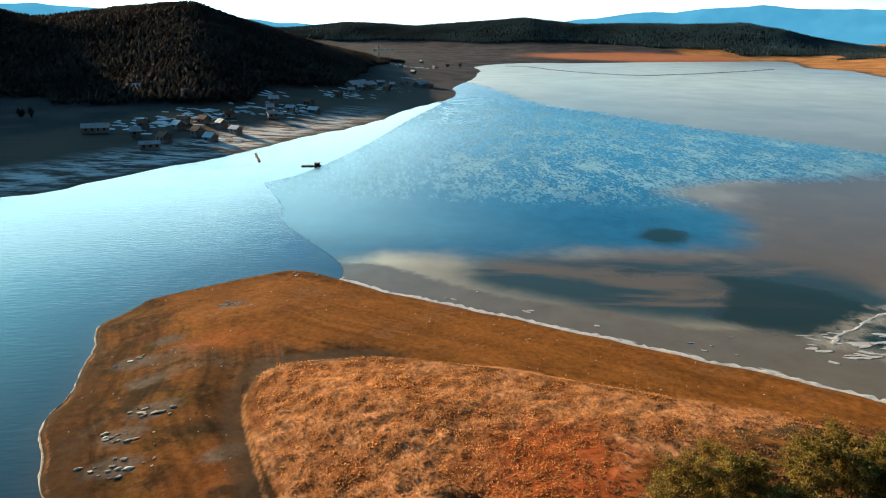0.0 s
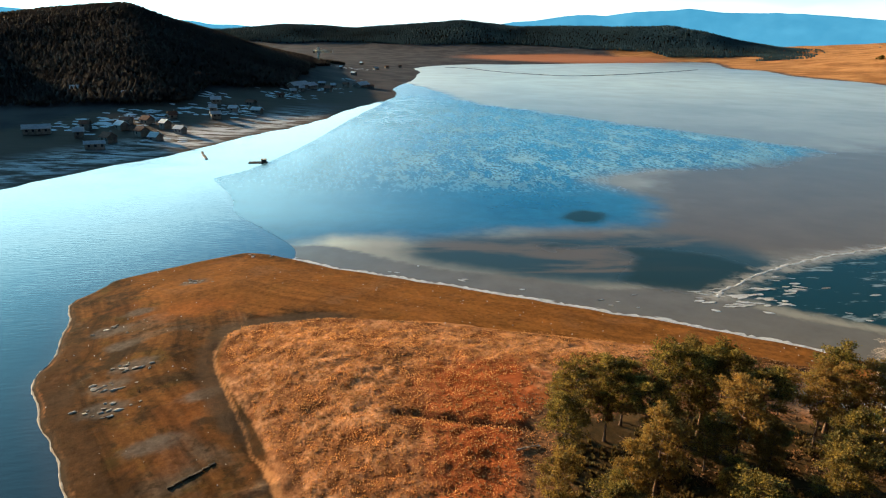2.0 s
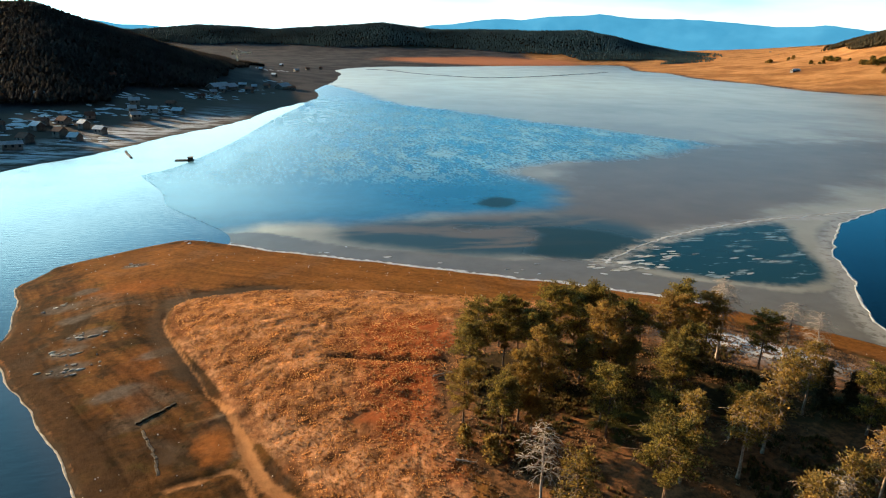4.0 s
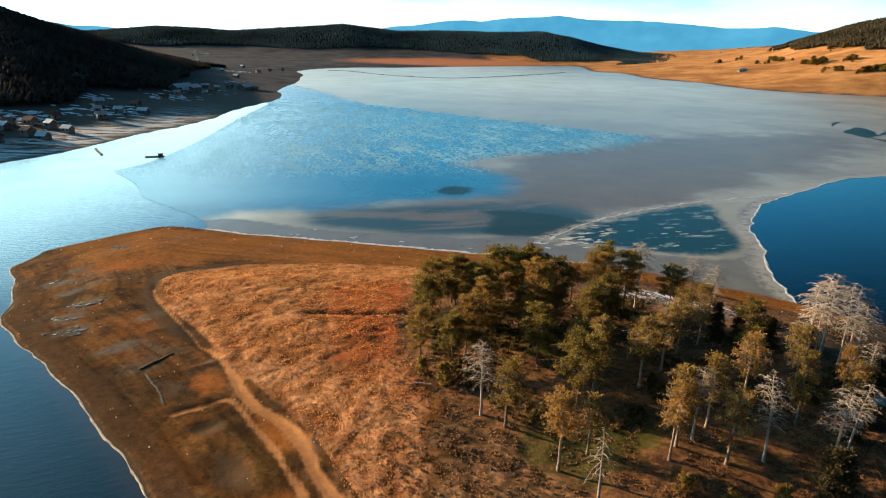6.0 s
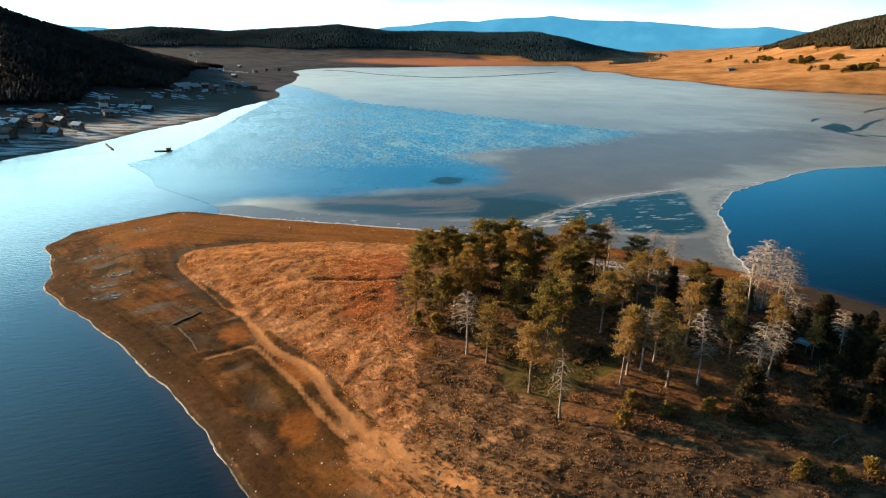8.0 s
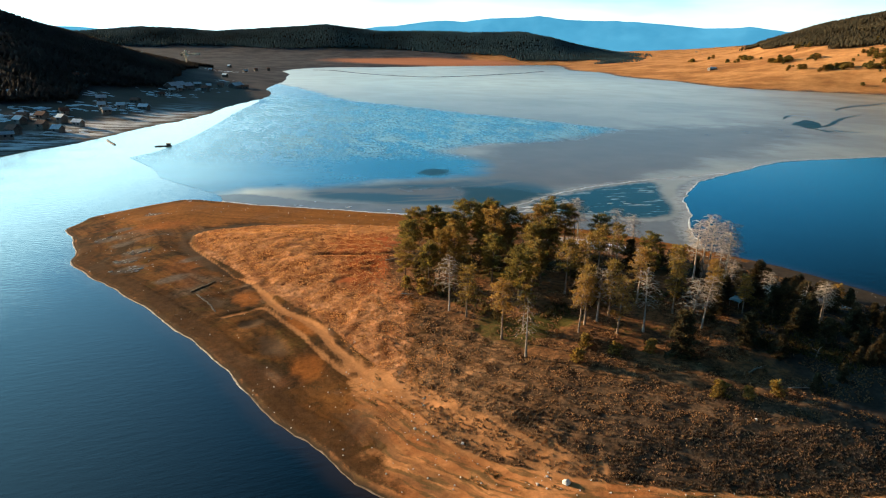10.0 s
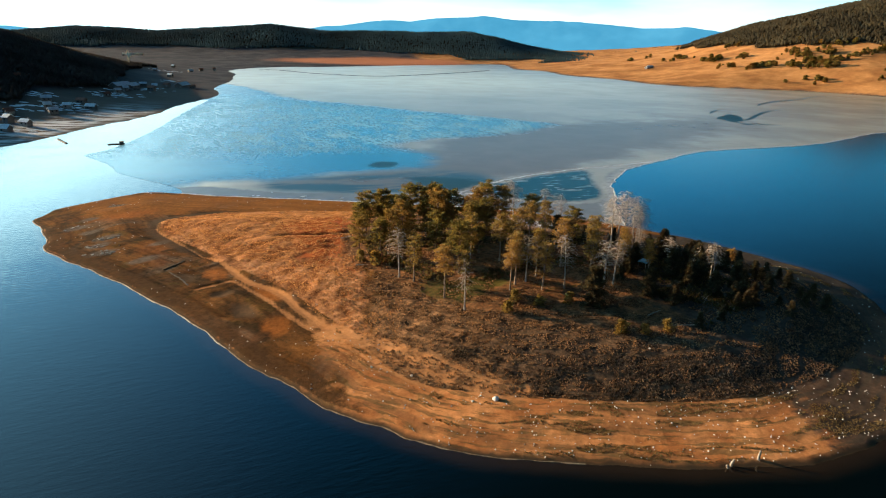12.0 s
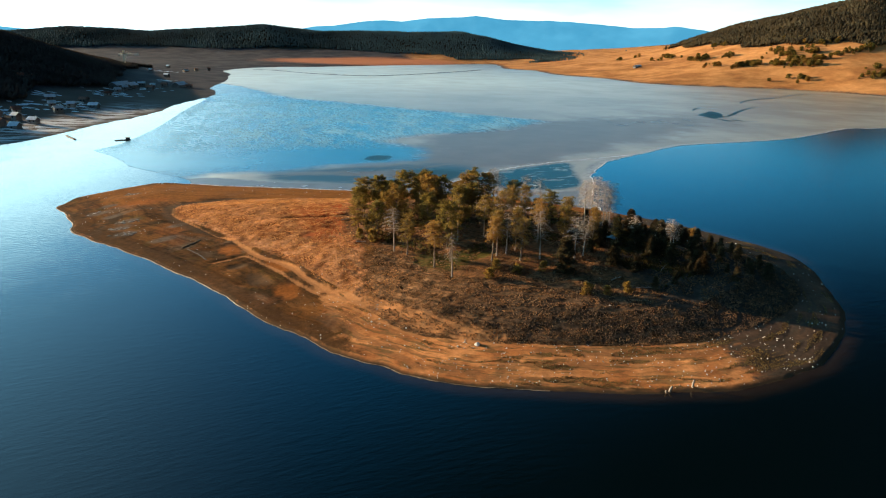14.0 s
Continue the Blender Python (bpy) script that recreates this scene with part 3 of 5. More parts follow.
def ice_mat():
    n = Nodes("lake_ice")
    wob = n.math("SUBTRACT", n.noise(0.035, 5, 0.6), 0.5)
    wob2 = n.math("SUBTRACT", n.noise(0.22, 5, 0.6), 0.5)
    soft = lambda name, lo, hi, k=40.0: n.step(n.math("ADD", n.attr(name), n.math("MULTIPLY", wob, k)), lo, hi)
    crisp = lambda name, lo, hi, k=6.0: n.step(n.math("ADD", n.attr(name), n.math("MULTIPLY", wob2, k)), lo, hi)
    mud = soft("mud", 0.2, 0.8, 1.2)
    milk = n.mix(n.step(n.noise(0.010, 4, 0.6), 0.36, 0.64), (0.215, 0.196, 0.146), (0.285, 0.268, 0.206))
    milk = n.mix(n.math("MULTIPLY", mud, 0.9), milk, n.mix(n.noise(0.04, 5, 0.6), (0.086, 0.066, 0.044), (0.140, 0.110, 0.076)))
    milk = n.scaled(milk, n.span(n.noise(0.06, 5, 0.6, n.coords((0.8, 1.0, 1.0), 20)), 0.3, 0.7, 0.94, 1.06))
    # rime at the islet's tip; far ice whitened to paint the sky's reflection
    milk = n.mix(n.math("MULTIPLY", n.attr("pale"), n.span(n.noise(0.02, 5), 0.3, 0.7, 0.7, 1.0)), milk, (0.600, 0.595, 0.455))
    clear = n.mix(n.step(n.noise(0.012, 4, 0.6), 0.35, 0.65), (0.010, 0.058, 0.112), (0.022, 0.102, 0.175))
    blue = soft("blue", -9.0, 12.0, 34.0)
    clear = n.scaled(clear, n.span(n.noise(0.12, 5, 0.68), 0.3, 0.7, 0.72, 1.28))
    # sky sheen along the west edge, lightened into the ice colour
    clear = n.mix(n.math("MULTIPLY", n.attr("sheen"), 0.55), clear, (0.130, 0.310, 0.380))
    col = n.mix(blue, milk, clear)
    # wind-drifted frost on the clear ice
    at = n.coords((1.5, 0.6, 1.0), -14)
    streak, bigger = n.noise(0.28, 4, 0.58, at, 1.6), n.noise(0.045, 4, 0.6, at, 0.5)
    both = n.math("ADD", n.math("MULTIPLY", streak, 0.65), n.math("MULTIPLY", bigger, 0.35))
    fleck = n.math("MULTIPLY", n.math("MULTIPLY", n.step(both, 0.46, 0.59), n.attr("frost")), blue)
    col = n.mix(n.math("MULTIPLY", fleck, 0.80), col, (0.310, 0.600, 0.770))
    # thin dark ice by the islet, under torn veils of rime
    veil = n.noise(0.045, 6, 0.6, n.coords((0.4, 1.5, 1.0), 24), 0.6)
    thin = n.mix(n.step(n.math("ADD", veil, n.math("MULTIPLY", n.attr("veil"), 0.22)), 0.50, 0.66), (0.032, 0.058, 0.068), (0.118, 0.100, 0.080))
    teal = soft("teal", -6.0, 8.0, 16.0)
    col = n.mix(teal, col, thin)
    col = n.mix(crisp("grey", -1.0, 2.0), col, n.mix(n.noise(0.10, 5, 0.65), (0.090, 0.080, 0.062), (0.185, 0.168, 0.136)))
    pool = crisp("pool", -2.0, 3.0)
    col = n.mix(pool, col, n.mix(n.step(n.noise(0.12, 5, 0.65, n.coords((0.6, 1.6, 1), 15)), 0.56, 0.66), (0.010, 0.034, 0.038), (0.20, 0.25, 0.26)))
    dark = crisp("dark", -2.5, 2.5)
    col = n.mix(n.math("MULTIPLY", dark, 0.9), col, (0.016, 0.034, 0.034))
    col = n.mix(crisp("rim", 0.2, 1.0, 1.6), col, (0.50, 0.52, 0.52))
    slush = n.math("MULTIPLY", n.step(n.math("ADD", n.attr("brink"), n.math("MULTIPLY", wob2, 9.0)), -6.5, -2.0), n.step(n.noise(0.35, 5, 0.7), 0.36, 0.52))
    col = n.mix(n.math("MULTIPLY", slush, 0.8), col, (0.320, 0.302, 0.262))
    gloss_blue = n.mix(blue, (0.0, 0.0, 0.0), (0.16, 0.16, 0.16))
    rough = n.mix(blue, (0.27, 0.27, 0.27), (0.22, 0.22, 0.22))
    rough = n.mix(fleck, rough, (0.6, 0.6, 0.6))
    rough = n.mix(dark, rough, (0.30, 0.30, 0.30))
    gloss = n.mix(n.math("MAXIMUM", teal, n.math("MAXIMUM", pool, mud)), (0.14, 0.14, 0.14), (0.08, 0.08, 0.08))
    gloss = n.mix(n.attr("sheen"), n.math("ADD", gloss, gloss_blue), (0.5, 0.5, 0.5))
    gloss = n.mix(n.math("MAXIMUM", dark, n.math("MULTIPLY", teal, 0.7)), gloss, (0.045, 0.045, 0.045))
    mat = n.done(col, rough, n.noise(0.5, 4, 0.6), 0.05, 0.1, gloss, ior=1.31)
    # the newest ice thins out to clear over the water
    clear_sh, both = n.add("ShaderNodeBsdfTransparent"), n.add("ShaderNodeMixShader")
    n.put(both.inputs[0], n.step(n.math("ADD", n.attr("firm"), n.math("MULTIPLY", wob2, 0.5)), 0.05, 0.75))
    n.nt.links.new(clear_sh.outputs[0], both.inputs[1])
    n.nt.links.new(n.bsdf.outputs[0], both.inputs[2])
    n.nt.links.new(both.outputs[0], n.nt.nodes["Material Output"].inputs["Surface"])
    return mat


M_GROUND, M_WATER, M_ICE = ground_mat(), water_mat(), ice_mat()
M_BARK = rough_mat("pine_bark", (0.070, 0.045, 0.030), (0.190, 0.115, 0.070), 6.0, 0.9, per_thing=0.2)
M_DEAD = rough_mat("dead_wood", (0.170, 0.134, 0.108), (0.460, 0.388, 0.325), 5.0, 0.85, per_thing=0.18)
M_NEEDLE = leafy_mat("pine_needles", (0.038, 0.034, 0.010), (0.250, 0.182, 0.038), (0.255, 0.140, 0.036))
M_GREYBARK = rough_mat("grey_pine_bark", (0.120, 0.085, 0.060), (0.340, 0.250, 0.185), 5.0, 0.9, per_thing=0.25)
M_SPRUCE = leafy_mat("spruce_needles", (0.032, 0.028, 0.015), (0.090, 0.066, 0.030), (0.100, 0.062, 0.028))
M_NEEDLE_OLD = leafy_mat("yellowing_needles", (0.100, 0.072, 0.018), (0.290, 0.185, 0.044), (0.310, 0.175, 0.050))
M_STRAW = leafy_mat("straw_blades", (0.250, 0.104, 0.034), (0.460, 0.240, 0.092), (0.400, 0.150, 0.045), 0.85, 0.6)
M_BRUSH = leafy_mat("brushwood", (0.084, 0.052, 0.030), (0.290, 0.162, 0.080), (0.215, 0.112, 0.050), 0.9, 0.5)
M_ROCK = rough_mat("grey_rock", (0.190, 0.174, 0.158), (0.440, 0.405, 0.365), 2.0, 0.85, per_thing=0.2)
M_DARKSTONE = rough_mat("dark_damp_stone", (0.030, 0.024, 0.018), (0.090, 0.066, 0.045), 3.0, 0.9)
M_PALE = rough_mat("pale_stone", (0.420, 0.400, 0.370), (0.740, 0.720, 0.680), 4.0, 0.8, per_thing=0.15)
M_SNOW = rough_mat("old_snow", (0.420, 0.520, 0.610), (0.660, 0.740, 0.800), 1.2, 0.7)
M_FAR_DARK = leafy_mat("conifer_wood", (0.078, 0.072, 0.067), (0.102, 0.092, 0.083), (0.100, 0.088, 0.077), 0.95, 0.55, patch=0.015)
# far ridge needles blued and lightened: distance haze put into their colour
M_FAR_BLUE = leafy_mat("hazed_conifers", (0.056, 0.100, 0.120), (0.066, 0.116, 0.136), (0.070, 0.110, 0.122), 0.9, 0.6, patch=0.006)
M_FAR_BROWN = leafy_mat("mixed_winter_wood", (0.036, 0.030, 0.022), (0.078, 0.060, 0.040), (0.084, 0.068, 0.032), 0.9, patch=0.012)
M_HEATHER = leafy_mat("dry_heather", (0.045, 0.032, 0.022), (0.150, 0.098, 0.062), (0.190, 0.115, 0.062), 0.9, 0.4)
M_WEED = leafy_mat("beach_weeds", (0.075, 0.052, 0.021), (0.240, 0.160, 0.060), (0.150, 0.120, 0.040), 0.9, 0.4)
M_UNDER = leafy_mat("undergrowth", (0.036, 0.027, 0.011), (0.135, 0.086, 0.030), (0.085, 0.074, 0.022), 0.9)
M_PLASTER = rough_mat("house_plaster", (0.130, 0.120, 0.110), (0.280, 0.260, 0.240), 1.5, 0.9, per_thing=0.3)
M_TILE = rough_mat("roof_tiles", (0.110, 0.050, 0.034), (0.230, 0.105, 0.070), 3.0, 0.85, per_thing=0.2)
M_PANE = rough_mat("window_pane", (0.020, 0.025, 0.030), (0.045, 0.052, 0.060), 1.0, 0.12)
M_STEEL = rough_mat("painted_steel", (0.760, 0.720, 0.600), (0.860, 0.830, 0.740), 2.0, 0.5)
M_PLANK = rough_mat("wet_planks", (0.022, 0.018, 0.015), (0.065, 0.050, 0.038), 5.0, 0.7)
M_TARP = rough_mat("blue_tarpaulin", (0.050, 0.170, 0.260), (0.120, 0.330, 0.430), 2.0, 0.5)


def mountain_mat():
    """Mountains whose blue haze is put in as a glowing colour."""
    n = Nodes("hazed_mountains")
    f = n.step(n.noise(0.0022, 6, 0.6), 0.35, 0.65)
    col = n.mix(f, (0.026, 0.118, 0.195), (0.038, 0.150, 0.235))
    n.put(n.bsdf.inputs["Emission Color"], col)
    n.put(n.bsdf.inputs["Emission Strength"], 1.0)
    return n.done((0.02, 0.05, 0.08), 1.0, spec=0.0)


M_MOUNTAIN = mountain_mat()

# ---------- ground ----------
gx, gy = steps(-3600, 4300, -74, 150, 0.62, 1.10, 34.0), steps(-3000, 4300, -75, 158, 0.62, 1.10, 34.0)
X, Y = np.meshgrid(gx, gy)
X, Y = X.ravel(), Y.ravel()
Z, S, U, D = rise(X, Y)


def lie(x, y):
    """Height, island side, upland side and shore distance at places on the finished ground."""
    x, y = np.atleast_1d(np.asarray(x, float)), np.atleast_1d(np.asarray(y, float))
    i, j = np.clip(np.searchsorted(gx, x) - 1, 0, len(gx) - 2), np.clip(np.searchsorted(gy, y) - 1, 0, len(gy) - 2)
    fx, fy = (x - gx[i]) / (gx[i + 1] - gx[i]), (y - gy[j]) / (gy[j + 1] - gy[j])
    out = []
    for field in (Z, S, U, D):
        g = field.reshape(len(gy), len(gx))
        out.append((g[j, i] * (1 - fx) + g[j, i + 1] * fx) * (1 - fy) + (g[j + 1, i] * (1 - fx) + g[j + 1, i + 1] * fx) * fy)
    return out


def height(x, y):
    return float(lie(x, y)[0][0])


ground = new("ground", mesh_of("ground", np.stack([X, Y, Z], 1), grid_faces(len(gx), len(gy)), M_GROUND))
tagged(ground, "autumn turf, straw and sand round a frozen lake", "ground", kind="structure")
isle = (S > -60).astype(float)
close = S > -60


def near_side(loop, closed=True):
    """The distance to a loop over the islet only."""
    out = np.full(X.shape, -1e3 if closed else 1e3)
    out[close] = side(X[close], Y[close], loop, closed)
    return out


in_straw, in_forest = near_side(STRAW_LINE), near_side(smooth_loop(FOREST, 4))
d_1, d_2 = near_side(TRACK_LINE, False), near_side(TRACK_LINE_2, False)
w_1 = 0.9 + 1.1 * ease(-Y, -58, -35) + 1.6 * ease(-Y, -14, 8)
track = np.maximum(1.15 * np.exp(-(d_1 / w_1) ** 2) * (0.8 + 0.2 * np.cos(d_1 * 2.4)), 0.75 * np.exp(-(d_2 / 1.0) ** 2))
track = np.maximum(track, 1.6 * np.exp(-(near_side(smooth_loop(RIM_TRACK, 4, False), False) / 0.8) ** 2) * (Y > 60))
south = ease(-0.35 * X - Y, -45, 12) * ease(X, -12, 14)
beach = np.clip(south * ease(U, 1.2, -0.6) + 0.5 * ease(S, 1.7, 0.7), 0, 1) * (S > 0)
bank = ease(U, -1.0, 1.5) * ease(-Y - 0.12 * X, -42, -14) * ease(in_straw + 9 * value_noise(X, Y, 9, 3), 6, -8)
bank = np.maximum(bank, ease(U, -1, 1.5) * ease(X, 92, 106))
give(ground.data, along=85 * np.arctan2(Y - 15, X - 45), ditch=np.exp(-(near_side(DITCH_LINE, False) / 0.8) ** 2), foot=ease(S, 7.5, 3.0) * ease(S, 0.3, 1.2) * ease(X, 30, 5) * ease(Y, 112, 92),
     rusty=np.clip(0.6 * bump(X, Y, -31, 72, 7, 10, 20) + bump(X, Y, -5.5, 25, 2.5, 8, 20) + 0.8 * bump(X, Y, -16, 43, 4, 7, 10) + 0.9 * bump(X, Y, -6, 6, 4, 6) + 0.9 * bump(X, Y, 4, -14, 5, 10, 30) + 0.8 * bump(X, Y, -40, 112, 14, 7, 20), 0, 1),
     heather=ease(U, 0.3, 2.5) * ease(U, 34, 14) * ease(X, 16, 46) * ease(Y, 10, -8), isle=isle, shore=np.clip(S, -30, 60), straw=ease(in_straw + 5 * value_noise(X, Y, 9, 3) * (X > 2), -8.0, 8.0) * ease(U, -0.8, 1.0) * isle,
     red=np.clip(bump(X, Y, 17, 68, 13, 14, -20) + 0.9 * bump(X, Y, 13, 46, 8, 14, -15) + 0.45 * bump(X, Y, 17, 24, 6, 10), 0, 1) * ease(U, -0.5, 3),
     humus=ease(in_forest, 2, 9) * ease(Y + 0.3 * X, 38, 54), bank=bank, litter=ease(in_forest, -3, 3) * 0.9, moss=np.clip(bump(X, Y, 33, 4, 6, 9, 30) + bump(X, Y, 44, 4, 7, 5) + bump(X, Y, 46, 30, 9, 8) + 0.6 * bump(X, Y, 58, -4, 8, 4), 0, 1),
     warm=np.clip(bump(X, Y, 0, 118, 70, 17, -25) + 0.6 * bump(X, Y, -40, 125, 20, 20) + bump(X, Y, 118, 56, 45, 10, -55) + bump(X, Y, 60, 98, 55, 9, -28), 0, 1), shaded_silt=np.maximum(ease(X - 0.25 * Y, 68, 108) * ease(Y, 44, 30), 0.9 * ease(U, -1, 3) * ease(Y, 8, -6) * ease(X - 0.25 * Y, 58, 104)),
     strand=ease(D, 150, 70) * ease(X, 60, -40) * ease(Y, 900, 600) * (1 - isle), field=1.15 * bump(X, Y, 560, 1760, 330, 220, 15) * (1 - isle),
     rubble=np.clip(sum(bump(X, Y, cx, cy, r, r * 0.55, 25) for cx, cy, r in ((-45, 73, 5), (-47, 80, 4.5), (-45, 87, 5), (-44, 129, 4.5), (-55, 103, 5), (-52, 112, 4), (-34, 62, 5), (-30, 75, 4), (-50, 96, 4))), 0, 1),
     sand=beach, track=track * (0.55 + 0.45 * ease(-Y, -60, -35)), dark=np.clip(1.1 * bump(X, Y, -15.9, 29.5, 3.6, 2.4, 20) + 1.1 * bump(X, Y, -12, 17, 3.2, 6, 15) + 0.8 * bump(X, Y, -23, 43, 2.6, 5, 20) + 0.7 * bump(X, Y, 0, -16, 5, 12, 25) + ease(U, -7, -1.5) * ease(U, 0.6, -0.6) * ease(Y, 52, 66) * ease(X, 5, -12), 0, 1),
     dry=np.clip(ease(X - 0.12 * Y, 420, 640) * (0.35 + 0.65 * ease(D, 8, 46)), 0, 1) * (1 - isle),
     wood=np.clip(ease(outer_rise(X, Y, D), 22, 30) * ease(X, 200, -50) * ease(Y, 2200, 1500) + ease(Z, 26, 34) * (Y > 2000) * (X < 0.66 * Y) + ease(Z - 30 * value_noise(X, Y, 130, 3), 68, 78) * (X > 900), 0, 1) * (1 - isle),
     snow=np.clip(ease(D, 1, 10) * ease(D, 52, 30) * ease(X, 0, -60) * ease(Y, 560, 430), 0, 1),
     drift=np.clip(1.2 * bump(X, Y, 86, 51, 13, 6, -38) + 0.7 * bump(X, Y, 116, -2, 8, 2.5, -40), 0, 1))

# ---------- water ----------
wx, wy = steps(-900, 1300, -90, 160, 3.0, 1.12, 60.0), steps(-1100, 1900, -100, 165, 3.0, 1.12, 60.0)
WX, WY = np.meshgrid(wx, wy)
WX, WY = WX.ravel(), WY.ravel()
water = new("water", mesh_of("water", np.stack([WX, WY, 0 * WX], 1), grid_faces(len(wx), len(wy)), M_WATER))
give(water.data, lee=ease(WX, 90, 260), shore=np.clip(side(WX, WY, ISLAND_LINE), -30, 5))
tagged(water, "dark blue open lake water with small ripples", "water", kind="structure")

# ---------- ice ----------
ICE_WEST = [(-22, 148), (-24, 160), (-37, 181), (-48, 199), (-51, 212), (-56, 228), (-67, 253), (-66, 258), (-58, 270), (-52, 286), (-40, 328), (-28, 385), (-15, 455), (2, 530), (13, 575)]
ICE_SOUTH = [(1010, 240), (760, 212), (640, 216), (534, 207), (497, 213), (436, 195), (387, 181), (329, 178), (279, 177), (240, 161), (212, 149), (193, 140),
             (180, 128), (167, 117), (158, 106), (149, 91), (142, 83), (133, 70), (124, 54), (118, 42)]
ICE_BLUE = [(-90, 158), (-90, 440), (0, 560), (20, 700), (40, 851), (80, 720), (92, 620), (104, 575), (140, 520), (180, 451), (226, 385), (258, 332), (246, 305), (177, 276), (122, 265),
            (100, 243), (109, 210), (103, 184), (86, 174), (57, 170), (23, 164), (-9, 165)]
ICE_GREY = [(-40, 140), (-24, 160), (-9, 158), (3, 148), (20, 137), (33, 133), (45, 128), (60, 121), (74, 121), (84, 115), (98, 100), (112, 92), (128, 84), (140, 88), (160, 112), (170, 128),
            (200, 150), (215, 148), (190, 120), (150, 70), (110, 30), (60, 90), (0, 120)]
ICE_POOL = [(90, 116), (111, 129), (138, 140), (172, 146), (164, 130), (156, 116), (146, 96), (132, 88), (112, 94)]
ICE_DARK = [[(66, 186), (72, 195), (80, 197), (86, 190), (80, 180), (70, 179)], [(48, 154), (56, 158), (64, 155), (54, 151)],
            [(72, 154), (87, 150.5), (100, 144.5), (108, 131), (97, 121), (86, 115), (78, 118), (64, 124), (72, 136), (78, 145)]]
LEADS = [([(440, 303), (460, 311), (491, 328), (525, 353), (565, 374), (597, 386)], 2.8), ([(636, 448), (687, 471), (726, 483), (746, 489)], 5.0), ([(600, 420), (636, 448), (660, 458)], 2.4),
         ([(746, 489), (812, 520), (854, 528), (861, 502), (888, 471)], 3.0), ([(452, 291), (450, 281), (460, 272)], 3.2), ([(470, 362), (505, 390), (520, 372)], 2.4)]
HOLE = [(446, 332), (466, 343), (488, 355), (482, 337), (470, 322), (456, 310), (440, 300), (439, 280), (431, 282), (436, 302), (440, 316)]
ICE_TEAL = [(6, 152), (22, 136), (45, 126), (74, 119), (92, 110), (118, 130), (112, 150), (96, 166), (70, 172), (40, 168), (18, 164)]
ICE_RIDGE = [(84, 114), (98, 123), (111, 131), (138, 142), (160, 147), (178, 150), (205, 153), (222, 156)]

west = smooth_loop(ICE_WEST, 5, False)
south_edge = ragged(smooth_loop(ICE_SOUTH, 6, False), 1.6, 0.12, 5.0)
east_far = [(-8, 620), (-10, 700), (0, 860), (60, 1150), (150, 1420), (500, 1580), (960, 1770), (920, 1500), (870, 1300), (850, 1000), (830, 800), (930, 640), (1000, 480)]
home = [(80, 60), (40, 100), (0, 125)]
outline = [tuple(p) for p in west] + east_far + [tuple(p) for p in south_edge] + home
ice_loop = np.array(outline)
ix, iy = steps(-70, 1020, -60, 260, 6.0, 1.08, 40.0), steps(40, 1780, 60, 330, 6.0, 1.08, 40.0)
IX, IY = np.meshgrid(ix, iy)
IX, IY = IX.ravel(), IY.ravel()
ok = side(IX, IY, ice_loop) > 2.5
from mathutils import geometry
flat = [Vector(p) for p in outline] + [Vector((float(a), float(b))) for a, b in zip(IX[ok], IY[ok])]
cdt = geometry.delaunay_2d_cdt(flat, [], [list(range(len(outline)))], 1, 1e-4)
iv = np.array([(v.x, v.y, 0.05) for v in cdt[0]])
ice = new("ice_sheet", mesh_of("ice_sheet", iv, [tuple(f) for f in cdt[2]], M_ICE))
near_dark = np.max([side(iv[:, 0], iv[:, 1], np.array(p, float)) for p in ICE_DARK], axis=0)
px, py = iv[:, 0], iv[:, 1]
s_isle = side(px, py, ISLAND_LINE)
give(ice.data, blue=np.clip(side(px, py, smooth_loop(ICE_BLUE, 3)), -200, 200), grey=np.clip(side(px, py, smooth_loop(ICE_GREY, 3)), -60, 60),
     pool=np.clip(side(px, py, smooth_loop(ICE_POOL, 3)), -60, 60), dark=np.clip(near_dark, -60, 60),
     frost=np.clip(bump(px, py, 95, 400, 95, 190, 25) * 1.3 + bump(px, py, 40, 290, 90, 60, 20) * 0.9 + bump(px, py, 190, 340, 70, 60, 0), 0, 1) * ease(py, 205, 260),
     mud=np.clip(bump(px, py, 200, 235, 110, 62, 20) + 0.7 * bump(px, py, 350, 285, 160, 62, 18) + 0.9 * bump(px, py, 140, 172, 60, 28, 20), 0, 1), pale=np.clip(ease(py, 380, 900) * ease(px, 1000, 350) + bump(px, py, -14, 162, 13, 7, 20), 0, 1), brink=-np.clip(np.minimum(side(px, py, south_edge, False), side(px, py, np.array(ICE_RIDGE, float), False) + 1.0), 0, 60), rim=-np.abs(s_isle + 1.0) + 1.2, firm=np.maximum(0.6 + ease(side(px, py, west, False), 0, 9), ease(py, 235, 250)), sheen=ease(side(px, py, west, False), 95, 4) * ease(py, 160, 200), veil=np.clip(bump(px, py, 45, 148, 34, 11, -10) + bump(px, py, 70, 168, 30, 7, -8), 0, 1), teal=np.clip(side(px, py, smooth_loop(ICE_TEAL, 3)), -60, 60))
tagged(ice, "grey and blue lake ice with wind-blown frost streaks", "ice", kind="structure")

M_THIN = rough_mat("thin_new_ice", (0.006, 0.026, 0.032), (0.018, 0.050, 0.056), 0.1, 0.45, 0.05, spec=0.12)
